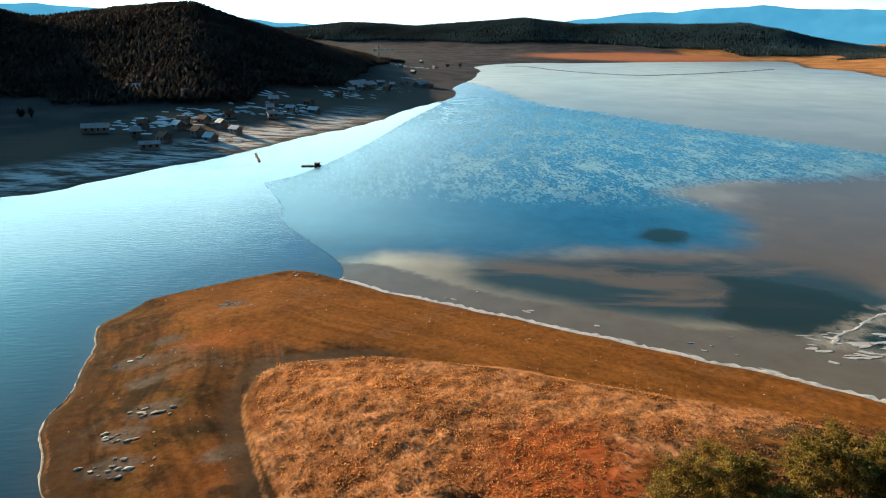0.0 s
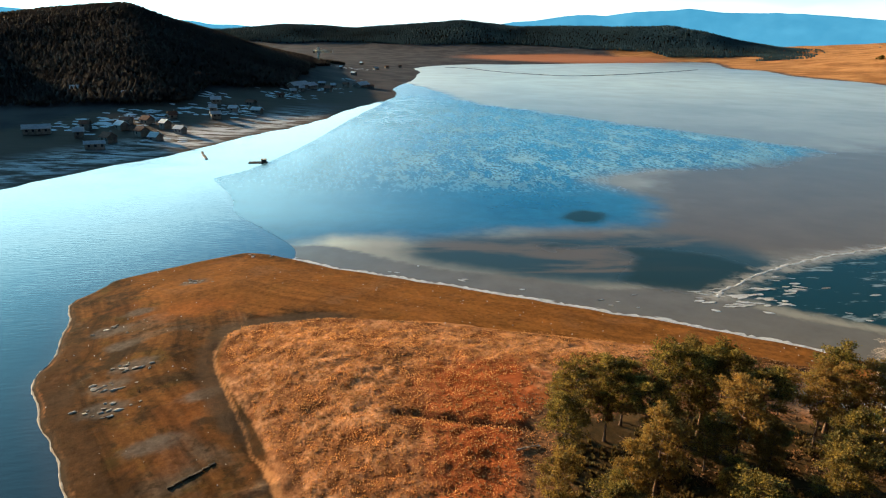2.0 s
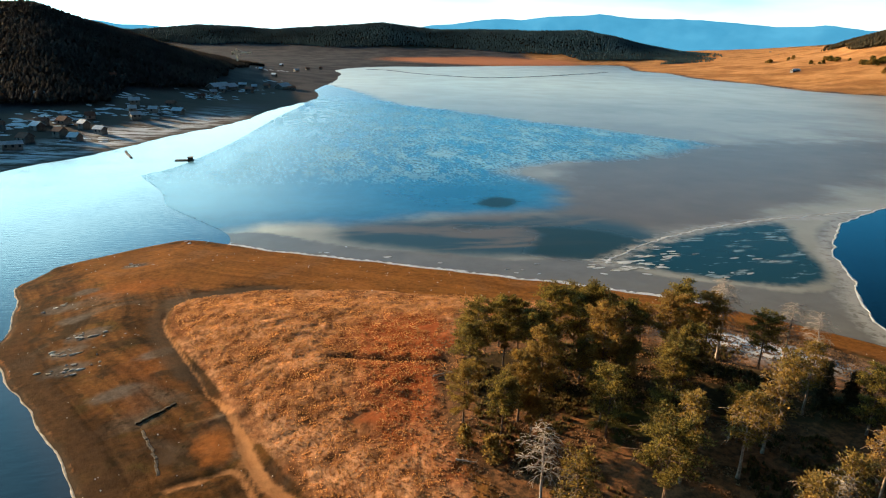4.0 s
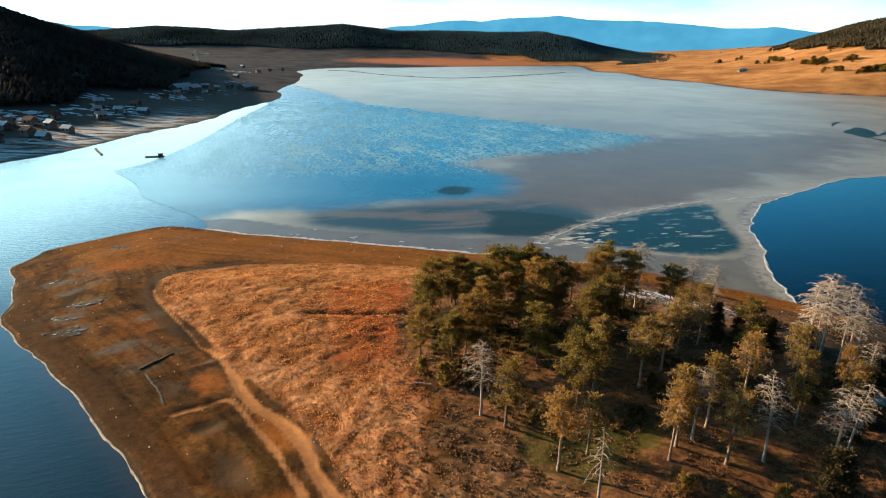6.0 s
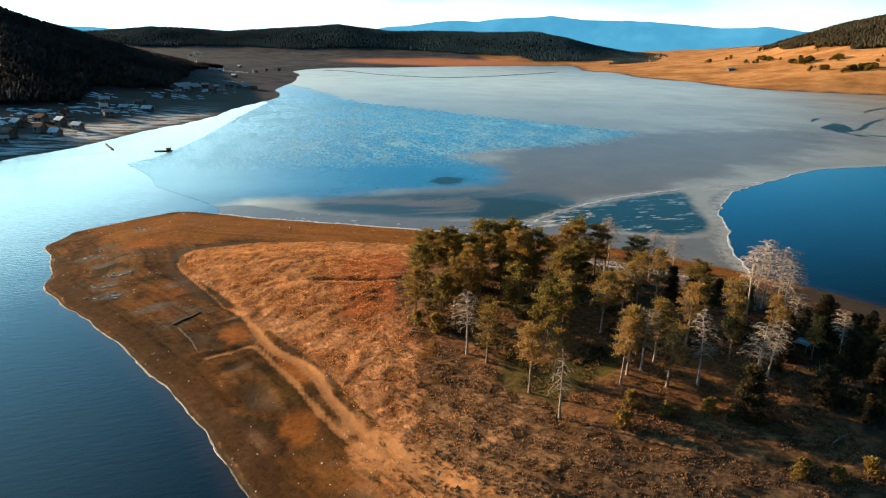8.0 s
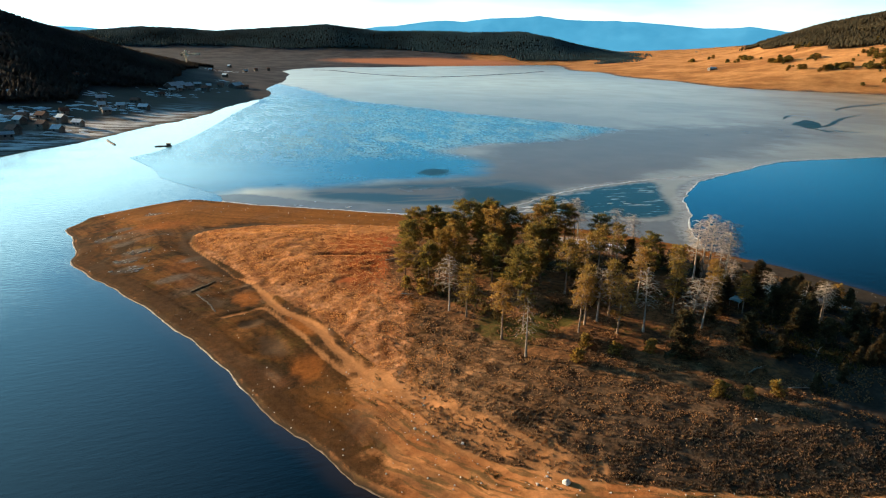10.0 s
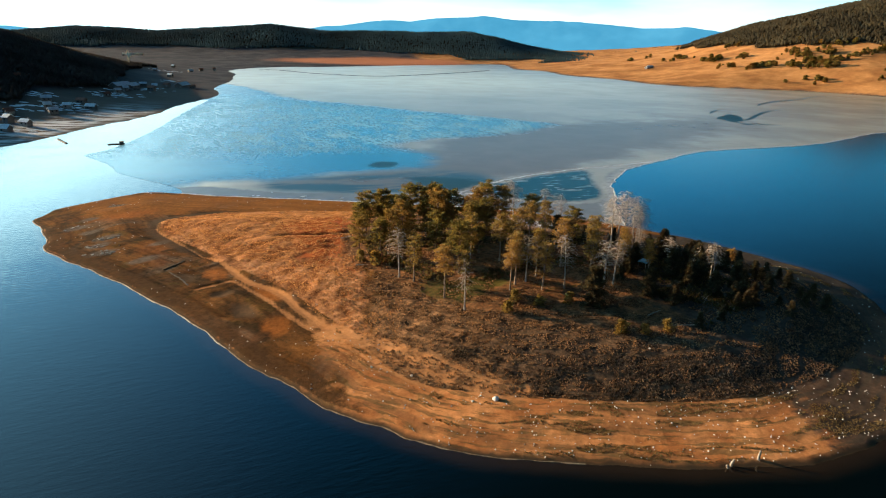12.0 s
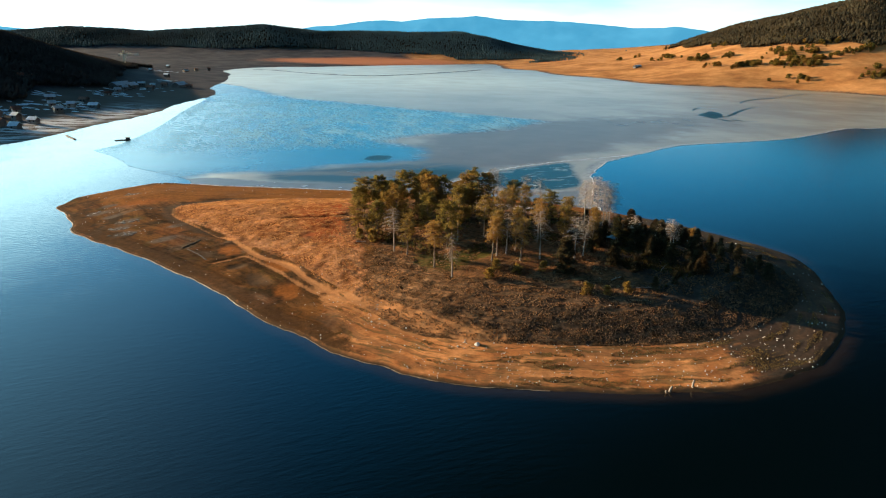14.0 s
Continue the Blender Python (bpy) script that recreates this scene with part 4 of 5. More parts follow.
for i, (lead, wide) in enumerate(LEADS):
    rl, mid_line = random.Random(60 + i), ragged(smooth_loop(lead, 10, False), 2.5, 0.06, 20.0 + i)
    vs, n = [], len(mid_line)
    for k, (x, y) in enumerate(mid_line):
        d = Vector(mid_line[min(k + 1, n - 1)]) - Vector(mid_line[max(k - 1, 0)])
        q = Vector((-d.y, d.x)).normalized() * wide * (0.03 + math.sin(math.pi * k / (n - 1)) ** 0.8)
        vs += [(x + q.x * rl.uniform(0.5, 1.1), y + q.y * rl.uniform(0.5, 1.1), 0.075), (x - q.x * rl.uniform(0.5, 1.1), y - q.y * rl.uniform(0.5, 1.1), 0.075)]
    lead_ob = new("open_lead", mesh_of("open_lead", vs, [(2 * k, 2 * k + 1, 2 * k + 3, 2 * k + 2) for k in range(n - 1)], M_THIN))
    tagged(lead_ob, "dark refrozen lead in the grey lake ice", "ice", kind="structure")

hole = ragged(smooth_loop(HOLE, 6), 2.2, 0.09, 33.0)
hole_ob = new("open_lead", mesh_of("open_lead", [(x, y, 0.08) for x, y in hole], [tuple(range(len(hole)))], M_THIN))
tagged(hole_ob, "dark refrozen hole in the grey lake ice", "ice", kind="structure")


def ridge_mesh(name, line, wide, tall, seed, label, mat):
    """A low uneven ridge of broken ice, foam or gravel along a line."""
    rng = random.Random(seed)
    vs, fs = [], []
    n = len(line)
    for i, (x, y) in enumerate(line):
        d = Vector(line[min(i + 1, n - 1)]) - Vector(line[max(i - 1, 0)])
        q = Vector((-d.y, d.x)).normalized()
        w = wide * (0.45 + 1.1 * rng.random())
        for k, z in ((-1, 0.0), (-0.4, 0.7), (0.35, 0.9), (1, 0.0)):
            j = rng.uniform(-0.2, 0.2)
            vs.append((x + q.x * w * (k + j), y + q.y * w * (k + j), 0.03 + tall * z * rng.uniform(0.4, 1.2)))
    for i in range(n - 1):
        for k in range(3):
            a = i * 4 + k
            fs.append((a, a + 1, a + 5, a + 4))
    ob = new(name, mesh_of(name, vs, fs, mat, False))
    return tagged(ob, label, "ice" if "ice" in name else "shore", kind="structure")


def dense(line, step):
    out = []
    for a, b in zip(line[:-1], line[1:]):
        k = max(1, int(math.dist(a, b) / step))
        out += [(a[0] + (b[0] - a[0]) * i / k, a[1] + (b[1] - a[1]) * i / k) for i in range(k)]
    return out + [tuple(line[-1])]


M_BRASH = rough_mat("broken_white_ice", (0.360, 0.365, 0.360), (0.600, 0.605, 0.600), 1.5, 0.6)
ridge_mesh("ice_edge", dense([tuple(p) for p in south_edge], 1.6), 0.40, 0.10, 1, "broken white ice along the open water", M_BRASH)
ridge_mesh("ice_edge", ragged(dense([tuple(p) for p in smooth_loop(ICE_RIDGE, 5, False)], 1.0), 1.3, 0.16, 4.0), 0.55, 0.12, 2, "white pressure ridge across the lake ice", M_BRASH)
ridge_mesh("ice_edge", dense([tuple(p) for p in ISLAND_LINE[6 * 8:12 * 8]], 0.9), 1.05, 0.16, 3, "white ice fringe along the grassy shore", M_BRASH)
shore_w = [tuple(p) for p in ISLAND_LINE[36 * 8:]] + [tuple(ISLAND_LINE[0])]
ridge_mesh("shore_rim", dense([tuple(p) for p in ISLAND_LINE[27 * 8:36 * 8 + 1]], 0.8), 0.13, 0.07, 6, "thin drying drift line along the waterside", rough_mat("drift_line", (0.120, 0.085, 0.055), (0.300, 0.220, 0.150), 3.0, 0.9))
ridge_mesh("shore_rim", dense(shore_w, 0.8), 0.15, 0.08, 4, "pale dry foam line along the waterside", rough_mat("dried_foam", (0.300, 0.240, 0.180), (0.560, 0.490, 0.410), 3.0, 0.9))
BAR = [(150, 1262), (190, 1244), (242, 1110), (326, 1034), (417, 1074), (520, 1150), (618, 1232), (700, 1310)]
ridge_mesh("gravel_bar", dense([tuple(p) for p in smooth_loop(BAR, 6, False)], 8.0), 3.4, 0.9, 5, "thin dark gravel bar in the far lake", rough_mat("wet_gravel", (0.035, 0.034, 0.034), (0.090, 0.080, 0.070), 1.0, 0.9))

# ---------- distant mountains ----------
SKYLINE = [(-70, 1.6), (-50, 1.5), (-36, 1.2), (-30, 1.5), (-25, 1.25), (-16.6, 0.95), (-12, 0.5), (-4, 0.25), (6, 0.35), (10, 0.75), (13, 1.2), (17.7, 1.75), (20, 1.8), (23, 2.1), (26.6, 2.32),
           (29, 2.1), (33, 2.08), (37, 1.85), (40, 1.55), (43.3, 1.75), (46, 1.4), (60, 1.5), (80, 1.8)]
sa = np.linspace(-70, 80, 700)
rows = 14
MF, MA = np.meshgrid(np.linspace(0, 1, rows), sa, indexing="ij")
ME = np.interp(MA, [a for a, _ in SKYLINE], [e for _, e in SKYLINE])
crag = 7.0 * value_noise(MA * 14.0, 0 * MA + 3.0, 22, 4) + 30 * np.sin(MF * math.pi) * value_noise(MA * 14.0, MF * 60, 30, 3)
MR, MZ = 4250 + 420 * MF, -20 + (80 + 4670 * np.tan(np.radians(ME))) * MF ** 0.8 + crag * MF
vs = np.stack([MR * np.sin(np.radians(MA)), MR * np.cos(np.radians(MA)), MZ], -1).reshape(-1, 3)
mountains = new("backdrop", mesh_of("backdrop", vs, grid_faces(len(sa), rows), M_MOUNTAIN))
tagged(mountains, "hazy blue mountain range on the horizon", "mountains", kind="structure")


# ---------- trees ----------
def clump(verts, faces, centre, radius, count, rng, flat=0.6, leaf=0.3):
    """A tuft of needles: small blades round a centre."""
    for _ in range(count):
        d = Vector((rng.gauss(0, 1), rng.gauss(0, 1), rng.gauss(0, 1) * flat)).normalized()
        p = centre + Vector((d.x, d.y, d.z * flat)) * radius * rng.uniform(0.25, 1.0)
        out = (d + Vector((0, 0, 0.35))).normalized()
        q = out.orthogonal().normalized()
        q.rotate(Matrix.Rotation(rng.uniform(0, 6.28), 3, out))
        s = leaf * rng.uniform(0.6, 1.3)
        b = len(verts)
        verts += [p - q * s * 0.5, p + q * s * 0.5, p + out * s * 1.3 + q * s * 0.25, p + out * s * 1.1 - q * s * 0.35]
        faces.append((b, b + 1, b + 2, b + 3))


def limb_path(start, turn, length, up, droop, rng, n=5):
    pts, p = [start], start.copy()
    d = Vector((math.cos(turn), math.sin(turn), up)).normalized()
    for k in range(n - 1):
        d = (d + Vector((rng.uniform(-0.16, 0.16), rng.uniform(-0.16, 0.16), rng.uniform(-0.1, 0.1) - droop * (k + 1) / n))).normalized()
        p = p + d * length / (n - 1)
        pts.append(p.copy())
    return pts


def tree(name, tall, seed, label, category, limbs, low, spread, bark, needles=None, up=0.25, droop=0.12, blades=22, per_limb=4, radius=0.7, twigs=0, leaf=0.3, lean=0.5, cone=0.6, dome=False):
    """A tapered trunk with limbs, and where it lives a crown of needle tufts."""
    rng = random.Random(seed)
    root = new(name)
    tagged(root, label, category)
    tv, tf, cv, cf = [], [], [], []
    bend, spine = Vector((rng.uniform(-lean, lean), rng.uniform(-lean, lean), 0)), []
    for k in range(7):
        f = k / 6
        spine.append(Vector((bend.x * f * f + rng.uniform(-0.06, 0.06), bend.y * f * f + rng.uniform(-0.06, 0.06), -0.5 + (tall * 0.97 + 0.5) * f)))
    r0 = 0.016 * tall + 0.03
    tube(tv, tf, spine, [r0 * (1.35 if k == 0 else 1) * (1 - 0.88 * k / 6) for k in range(7)], 7)
    at = lambda f: spine[min(int(f * 6), 5)].lerp(spine[min(int(f * 6), 5) + 1], f * 6 - min(int(f * 6), 5))
    for i in range(limbs):
        f = low + (0.985 - low) * (i + rng.random()) / limbs
        g = (f - low) / (1 - low)
        shape = (math.sin(math.pi * min(1, 0.16 + 0.84 * g)) ** 0.7) * (1 - cone) + (1.0 - g) ** 0.8 * cone
        if dome:
            shape = math.sqrt(max(0.10, 1 - ((g - 0.42) / 0.64) ** 2))
        length = max(0.5, spread * shape * rng.uniform(0.65, 1.15))
        pts = limb_path(at(f), i * 2.4 + rng.uniform(-0.5, 0.5), length, up + 0.5 * g * (needles is not None) + rng.uniform(-0.15, 0.15), droop, rng)
        rl = (0.017 if dome else 0.028) * length + 0.014
        tube(tv, tf, pts, [rl * (1 - 0.8 * k / 4) for k in range(5)], 4)
        for k in range(twigs):
            j = rng.randint(1, 4)
            q = pts[j]
            tw = limb_path(q, i * 2.4 + rng.uniform(-1.3, 1.3), length * rng.uniform(0.3, 0.65), up * 0.6 + rng.uniform(-0.5, 0.25), droop * 1.6, rng, 3)
            tube(tv, tf, tw, [max(rl * 0.5, 0.026), max(rl * 0.4, 0.022), 0.012], 3)
        if needles is not None:
            for k in range(per_limb):
                t = rng.uniform(0.35, 1.0) * 4
                j = min(int(t), 3)
                c = pts[j].lerp(pts[j + 1], t - j) + Vector((rng.uniform(-0.3, 0.3), rng.uniform(-0.3, 0.3), rng.uniform(-0.1, 0.35)))
                clump(cv, cf, c, radius * rng.uniform(0.7, 1.25), blades, rng, 0.6, leaf)
    if needles is not None:
        for k in range(5):
            clump(cv, cf, spine[-1] + Vector((rng.uniform(-1.0, 1.0), rng.uniform(-1.0, 1.0), rng.uniform(-1.1, -0.1))) * min(1.0, tall / 9), radius, blades, rng, 0.8, leaf)
    trunk = new("trunk", mesh_of("trunk", tv, tf, bark))
    trunk.parent = root
    if needles is not None:
        crown = new("crown", mesh_of("crown", cv, cf, needles, False))
        crown.parent = root
    return root


L_LIVE = "living pine with a dense dark green crown on the islet"
L_THIN = "half-dead pine with yellowing needles and bare grey twigs"
L_DEAD = "bare dead pine with bleached grey trunk and drooping twigs"
KINDS = {
    "live": [tree("pine_tree", 14.0, 10 + i, L_LIVE, "tree", 34, (0.26, 0.42, 0.34, 0.5)[i], (4.0, 4.4, 3.6, 4.2)[i], M_BARK, M_NEEDLE, per_limb=5, blades=58, radius=0.92, leaf=0.17, dome=True, twigs=2) for i in range(4)],
    "thin": [tree("pine_tree", 13.0, 30 + i, L_THIN, "tree", 36, (0.46, 0.36, 0.52, 0.42)[i], 2.6, M_GREYBARK, M_NEEDLE_OLD, per_limb=4, blades=17, radius=0.7, leaf=0.2, twigs=6, droop=0.45, up=0.35, dome=True) for i in range(4)],
    "dead": [tree("dead_pine_tree", 13.5, 50 + i, L_DEAD, "tree", 44, 0.44, 2.7, M_DEAD, twigs=9, droop=0.55, up=0.55, lean=0.8, dome=True) for i in range(4)],
    "bare": [tree("dead_pine_tree", 13.0, 70, L_DEAD, "tree", 20, 0.42, 2.5, M_DEAD, twigs=5, droop=0.45, up=0.05, lean=0.6, cone=0.3)],
    "dark": [tree("spruce_tree", 10.0, 80 + i, "dense dark spruce with branches down to the ground", "tree", 40, 0.06, 3.5, M_BARK, M_SPRUCE, per_limb=6, blades=28, radius=0.85, leaf=0.26, cone=0.75, up=0.05, droop=0.2) for i in range(2)],
    "shrub": [tree("shrub", 2.6, 90 + i, "low yellow-green pine shrub on the bank", "shrub", 14, 0.05, 1.5, M_BARK, M_NEEDLE_OLD, per_limb=4, blades=14, radius=0.45, leaf=0.25, up=0.6, cone=0.5) for i in range(2)],
}
BASE_TALL = {"live": 14.0, "thin": 13.0, "dead": 13.5, "bare": 13.0, "dark": 10.0, "shrub": 2.6}
GROUPS = {"live": "living pines of the grove", "thin": "half-dead pines of the grove", "dead": "dead pines of the grove", "bare": "dead pines of the grove", "dark": "spruces of the grove", "shrub": "shrubs on the bank"}
TREES = [("dead", 25.5, 16, 13.2), ("thin", 28, 12, 12), ("thin", 31.5, 1, 12.5), ("bare", 33, -7, 12.5), ("thin", 37, 3, 10), ("live", 40, 12, 14.5),
         ("thin", 47, -2, 12), ("thin", 49.5, 0, 13), ("dead", 53, 1, 12.5), ("thin", 54, -5, 12), ("dead", 59.5, -6, 13.5), ("thin", 57, 3, 12.5), ("thin", 66, 6, 13), ("dead", 68.5, -9, 12.5),
         ("dead", 72, -8, 12), ("dark", 60.5, -16, 9.5), ("dead", 82, 41, 14), ("live", 78, 42, 12), ("dead", 88, 40, 12.5), ("dead", 79, 55, 13.5),
         ("dead", 90, 17, 16), ("dead", 94, 19, 16.5), ("dead", 97, 20, 17), ("dead", 96, 15, 16), ("dead", 93, 10, 15), ("dead", 99, 16, 15.5),
         ("dead", 99, -12, 10.5), ("dead", 102, -10, 9.0), ("bare", 97, -9, 8.5), ("thin", 71, 0, 12.5), ("thin", 76, 6, 13),
         ("live", 24, 44, 13), ("live", 21, 36, 11.5), ("live", 27, 50, 14), ("live", 32, 50, 14.5), ("live", 36, 46, 13), ("live", 34, 38, 14), ("live", 42, 53, 15), ("live", 46, 50, 14.5),
         ("live", 50, 52, 15), ("live", 53, 47, 14), ("live", 46, 41, 15.5), ("live", 29, 34, 13), ("live", 25, 30, 12), ("live", 66, 50, 15.5), ("live", 62, 47, 14), ("live", 70, 47, 14.5), ("dead", 73, 47, 16),
         ("live", 40, 27, 13), ("live", 52, 30, 13.5), ("live", 60, 37, 13), ("thin", 45, 16, 13.5), ("thin", 53, 15, 13), ("thin", 60, 19, 13), ("thin", 67, 24, 13), ("thin", 74, 27, 12.5), ("live", 79, 20, 12.5),
         ("thin", 86, -4, 9), ("dark", 99, -7, 8), ("dark", 104, 0, 8.5), ("dark", 94, -13, 7.5), ("dark", 106, -14, 7), ("dark", 100, 7, 8), ("thin", 84, 4, 10), ("dark", 110, -6, 6.5), ("dark", 90, -8, 7.5), ("dead", 94, -3, 9.5), ("dark", 101, -18, 6.5), ("dark", 97, -27, 5.5), ("dark", 108, -22, 5.5), ("dark", 113, -13, 6), ("dark", 105, 9, 7), ("dark", 110, 4, 6.5), ("dead", 90, 5, 10), ("thin", 80, -1, 10), ("dark", 92, -20, 6), ("dark", 116, 2, 5.5), ("dark", 76, -16, 7),
         ("shrub", 58.5, -29, 2.6), ("shrub", 63, -31, 2.0), ("shrub", 69, -31, 2.4), ("shrub", 45, -8, 2.6), ("shrub", 49, -12, 2.2), ("shrub", 56, -13, 2.4), ("shrub", 126, 6, 3.0), ("shrub", 41, -12, 2.4), ("shrub", 23, 27, 3.2), ("shrub", 20, 31, 2.8)]
fill = random.Random(5)
for x, y, tall in ((101, 14, 6), (106, 11, 5.5), (110, 8, 5), (90, 30, 5), (88, 24, 7), (93, 20, 6.5), (84, 28, 7.5), (80, 30, 9)):
    TREES.append(("dark", x, y, tall * 0.82))
for _ in range(46):
    TREES.append(("dark", fill.uniform(76, 121), fill.uniform(-34, 8), fill.uniform(3.0, 6.0)))
spots = [(x, y) for _, x, y, _ in TREES]
grove = np.array(FOREST, float)
tries = 0
while tries < 2500 and len(spots) < 122:
    tries += 1
    x, y = fill.uniform(18, 108), fill.uniform(-22, 60)
    if float(side(np.array([x]), np.array([y]), grove)[0]) < 3.0 or min(math.dist((x, y), p) for p in spots) < 4.7:
        continue
    if y < 10 and fill.random() < 0.6:
        continue
    spots.append((x, y))
    kind = "live" if x < 62 and y > 22 else fill.choice(("thin", "thin", "dead", "dead", "live"))
    TREES.append((kind, x, y, fill.uniform(9.5, 14.0)))
tries = 0
while tries < 4000 and len(spots) < 160:
    tries += 1
    x, y = fill.uniform(22, 62), fill.uniform(22, 60)
    if float(side(np.array([x]), np.array([y]), grove)[0]) < 1.5 or min(math.dist((x, y), p) for p in spots) < 3.1:
        continue
    spots.append((x, y))
    TREES.append(("live", x, y, fill.uniform(8.0, 12.5)))
used = {}
for i, (kind, x, y, tall) in enumerate(TREES):
    pool = KINDS[kind]
    if kind == "dark" and x > 103:
        tall *= 0.8
    first = pool[i % len(pool)]
    k = tall * (0.9 if kind == "live" else 1.0) / BASE_TALL[kind]
    m = Matrix.LocRotScale((x, y, height(x, y) - 0.1), Euler((0, 0, fill.uniform(0, 6.28))), (k * fill.uniform(0.9, 1.12), k * fill.uniform(0.9, 1.12), k))
    if first not in used:
        used[first] = True
        first.matrix_basis = m
        tagged(first, group=GROUPS[kind])
    else:
        o = copy_thing(first, m @ Matrix.Diagonal((1 / first.scale.x, 1 / first.scale.y, 1 / first.scale.z, 1)))
for pool in KINDS.values():
    for first in pool:
        if first not in used:
            for o in (*first.children_recursive, first):
                bpy.data.objects.remove(o)


# ---------- grass and brush ----------
def tufts(name, xs, ys, tall, wide, blades, mat, label, seed, category="grass"):
    """Many small tussocks as one field."""
    rng = np.random.RandomState(seed)
    n = len(xs)
    zs = lie(xs, ys)[0]
    size = rng.uniform(0.6, 1.35, n)
    vs, fs = [], []
    for b in range(blades):
        a = rng.uniform(0, 2 * np.pi, n)
        lean = rng.uniform(0.2, 1.0, n) * wide * size
        w = 0.38 * wide * size
        cx, cy = xs + 0.35 * lean * np.cos(a), ys + 0.35 * lean * np.sin(a)
        p0 = np.stack([cx - w * np.sin(a), cy + w * np.cos(a), zs - 0.05], 1)
        p1 = np.stack([cx + w * np.sin(a), cy - w * np.cos(a), zs - 0.05], 1)
        p2 = np.stack([xs + lean * np.cos(a), ys + lean * np.sin(a), zs + tall * size * rng.uniform(0.6, 1.1, n)], 1)
        vs.append(np.stack([p0, p1, p2], 1).reshape(-1, 3))
    v = np.concatenate(vs)
    f = np.arange(len(v)).reshape(-1, 3)
    return tagged(new(name, mesh_of(name, v, f, mat, False)), label, category, kind="stuff")


gr = np.random.RandomState(3)
tx, ty = gr.uniform(-32, 62, 110000), gr.uniform(-24, 104, 110000)
keep = (side(tx, ty, STRAW_LINE) > 7 * gr.uniform(-0.2, 1, 110000) ** 2 + np.where((tx > 2) & (ty < 60), 9 * gr.uniform(-1, 0.4, 110000) + 9 * value_noise(tx, ty, 9, 3), 4 * value_noise(tx, ty, 9, 3))) & (side(tx, ty, TRACK_LINE, False) > 2.2) & (value_noise(tx, ty, 7, 3) > -0.55)
tufts("straw_grass", tx[keep], ty[keep], 0.14, 0.25, 4, M_STRAW, "tussocks of dry straw-coloured grass", 1)
bx, by = gr.uniform(8, 132, 76000), gr.uniform(-56, 84, 76000)
up_b, fo_b = side(bx, by, UPLAND_LINE), side(bx, by, grove)
keep = (up_b > 0.4) & (side(bx, by, STRAW_LINE) < 9 * gr.uniform(-1, 1, 76000) + 9 * value_noise(bx, by, 9, 3)) & (value_noise(bx, by, 7, 3) > -0.5 + 0.5 * (fo_b > 0)) & (np.sin(1.15 * lie(bx, by)[1] + 7 * value_noise(bx, by, 16, 3)) > -0.75)
tufts("brushwood", bx[keep], by[keep], 0.22, 0.34, 4, M_BRUSH, "dark dry heather and brush on the bank", 2, "brush")
hx, hy = gr.uniform(16, 126, 30000), gr.uniform(-56, 4, 30000)
hu = side(hx, hy, UPLAND_LINE)
keep = (hu > 0.2) & (hu < 13) & (value_noise(hx, hy, 8, 3) > -0.25) & (hy < 0.25 * hx - 12) & (hx > 30 + 14 * value_noise(hx, hy, 6, 2))
tufts("heather", hx[keep], hy[keep], 0.26, 0.36, 5, M_HEATHER, "blackish heather in rows along the foot of the bank", 5, "heather")
wx_, wy_ = gr.uniform(-4, 142, 130000), gr.uniform(-70, 0, 130000)
wz, ws, wu, _ = lie(wx_, wy_)
wa = 85 * np.arctan2(wy_ - 15, wx_ - 45)
keep = (ws > 1.2) & (wu < -0.4) & (value_noise(ws * 1.0, wa * 0.16 + 40, 1.5, 3) > 0.22) & (value_noise(wx_, wy_, 12, 2) > -0.35) & (wx_ + wy_ * 0.25 > 0)
tufts("beach_weed", wx_[keep], wy_[keep], 0.12, 0.24, 5, M_WEED, "dry olive weeds along the old waterlines of the beach", 6, "weeds")


ux, uy = gr.uniform(18, 126, 22000), gr.uniform(-34, 62, 22000)
keep = (side(ux, uy, grove) > np.where(ux > 70, -2, 5)) & (value_noise(ux, uy, 9, 3) > 0.05) & ((uy > 6) | (ux > 78))
tufts("undergrowth", ux[keep], uy[keep], 0.55, 0.5, 8, M_UNDER, "dark low undergrowth between the pines", 4, "undergrowth")


# ---------- woods on the hills ----------
def far_wood(name, xs, ys, low, high, mat, label, seed, thick=0.30, grown=1.0, tiers=((0.05, 0.62, 1.0), (0.36, 1.0, 0.72))):
    """A wood far away: each tree a ragged stack of cones, all as one."""
    rng = np.random.RandomState(seed)
    n = len(xs)
    zs, h = lie(xs, ys)[0], rng.uniform(low, high, n) * grown
    vs, fs, per = [], [], 0
    for lo, hi, r in tiers:
        a0 = rng.uniform(0, 6.28, n)
        ring = []
        for k in range(5):
            a = a0 + k * 2 * np.pi / 5
            rad = thick * h * r * rng.uniform(0.6, 1.2, n)
            ring.append(np.stack([xs + rad * np.cos(a), ys + rad * np.sin(a), zs + h * (lo + rng.uniform(-0.06, 0.06, n))], 1))
        top = np.stack([xs + rng.uniform(-0.4, 0.4, n), ys + rng.uniform(-0.4, 0.4, n), zs + h * hi], 1)
        vs += ring + [top]
    v = np.stack(vs, 1).reshape(-1, 3)
    base = (np.arange(n) * 12)[:, None]
    for t in (0, 6):
        for k in range(5):
            fs.append(np.concatenate([base + t + k, base + t + (k + 1) % 5, base + t + 5], 1))
    return tagged(new(name, mesh_of(name, v, np.concatenate(fs), mat, True)), label, "forest", kind="stuff")


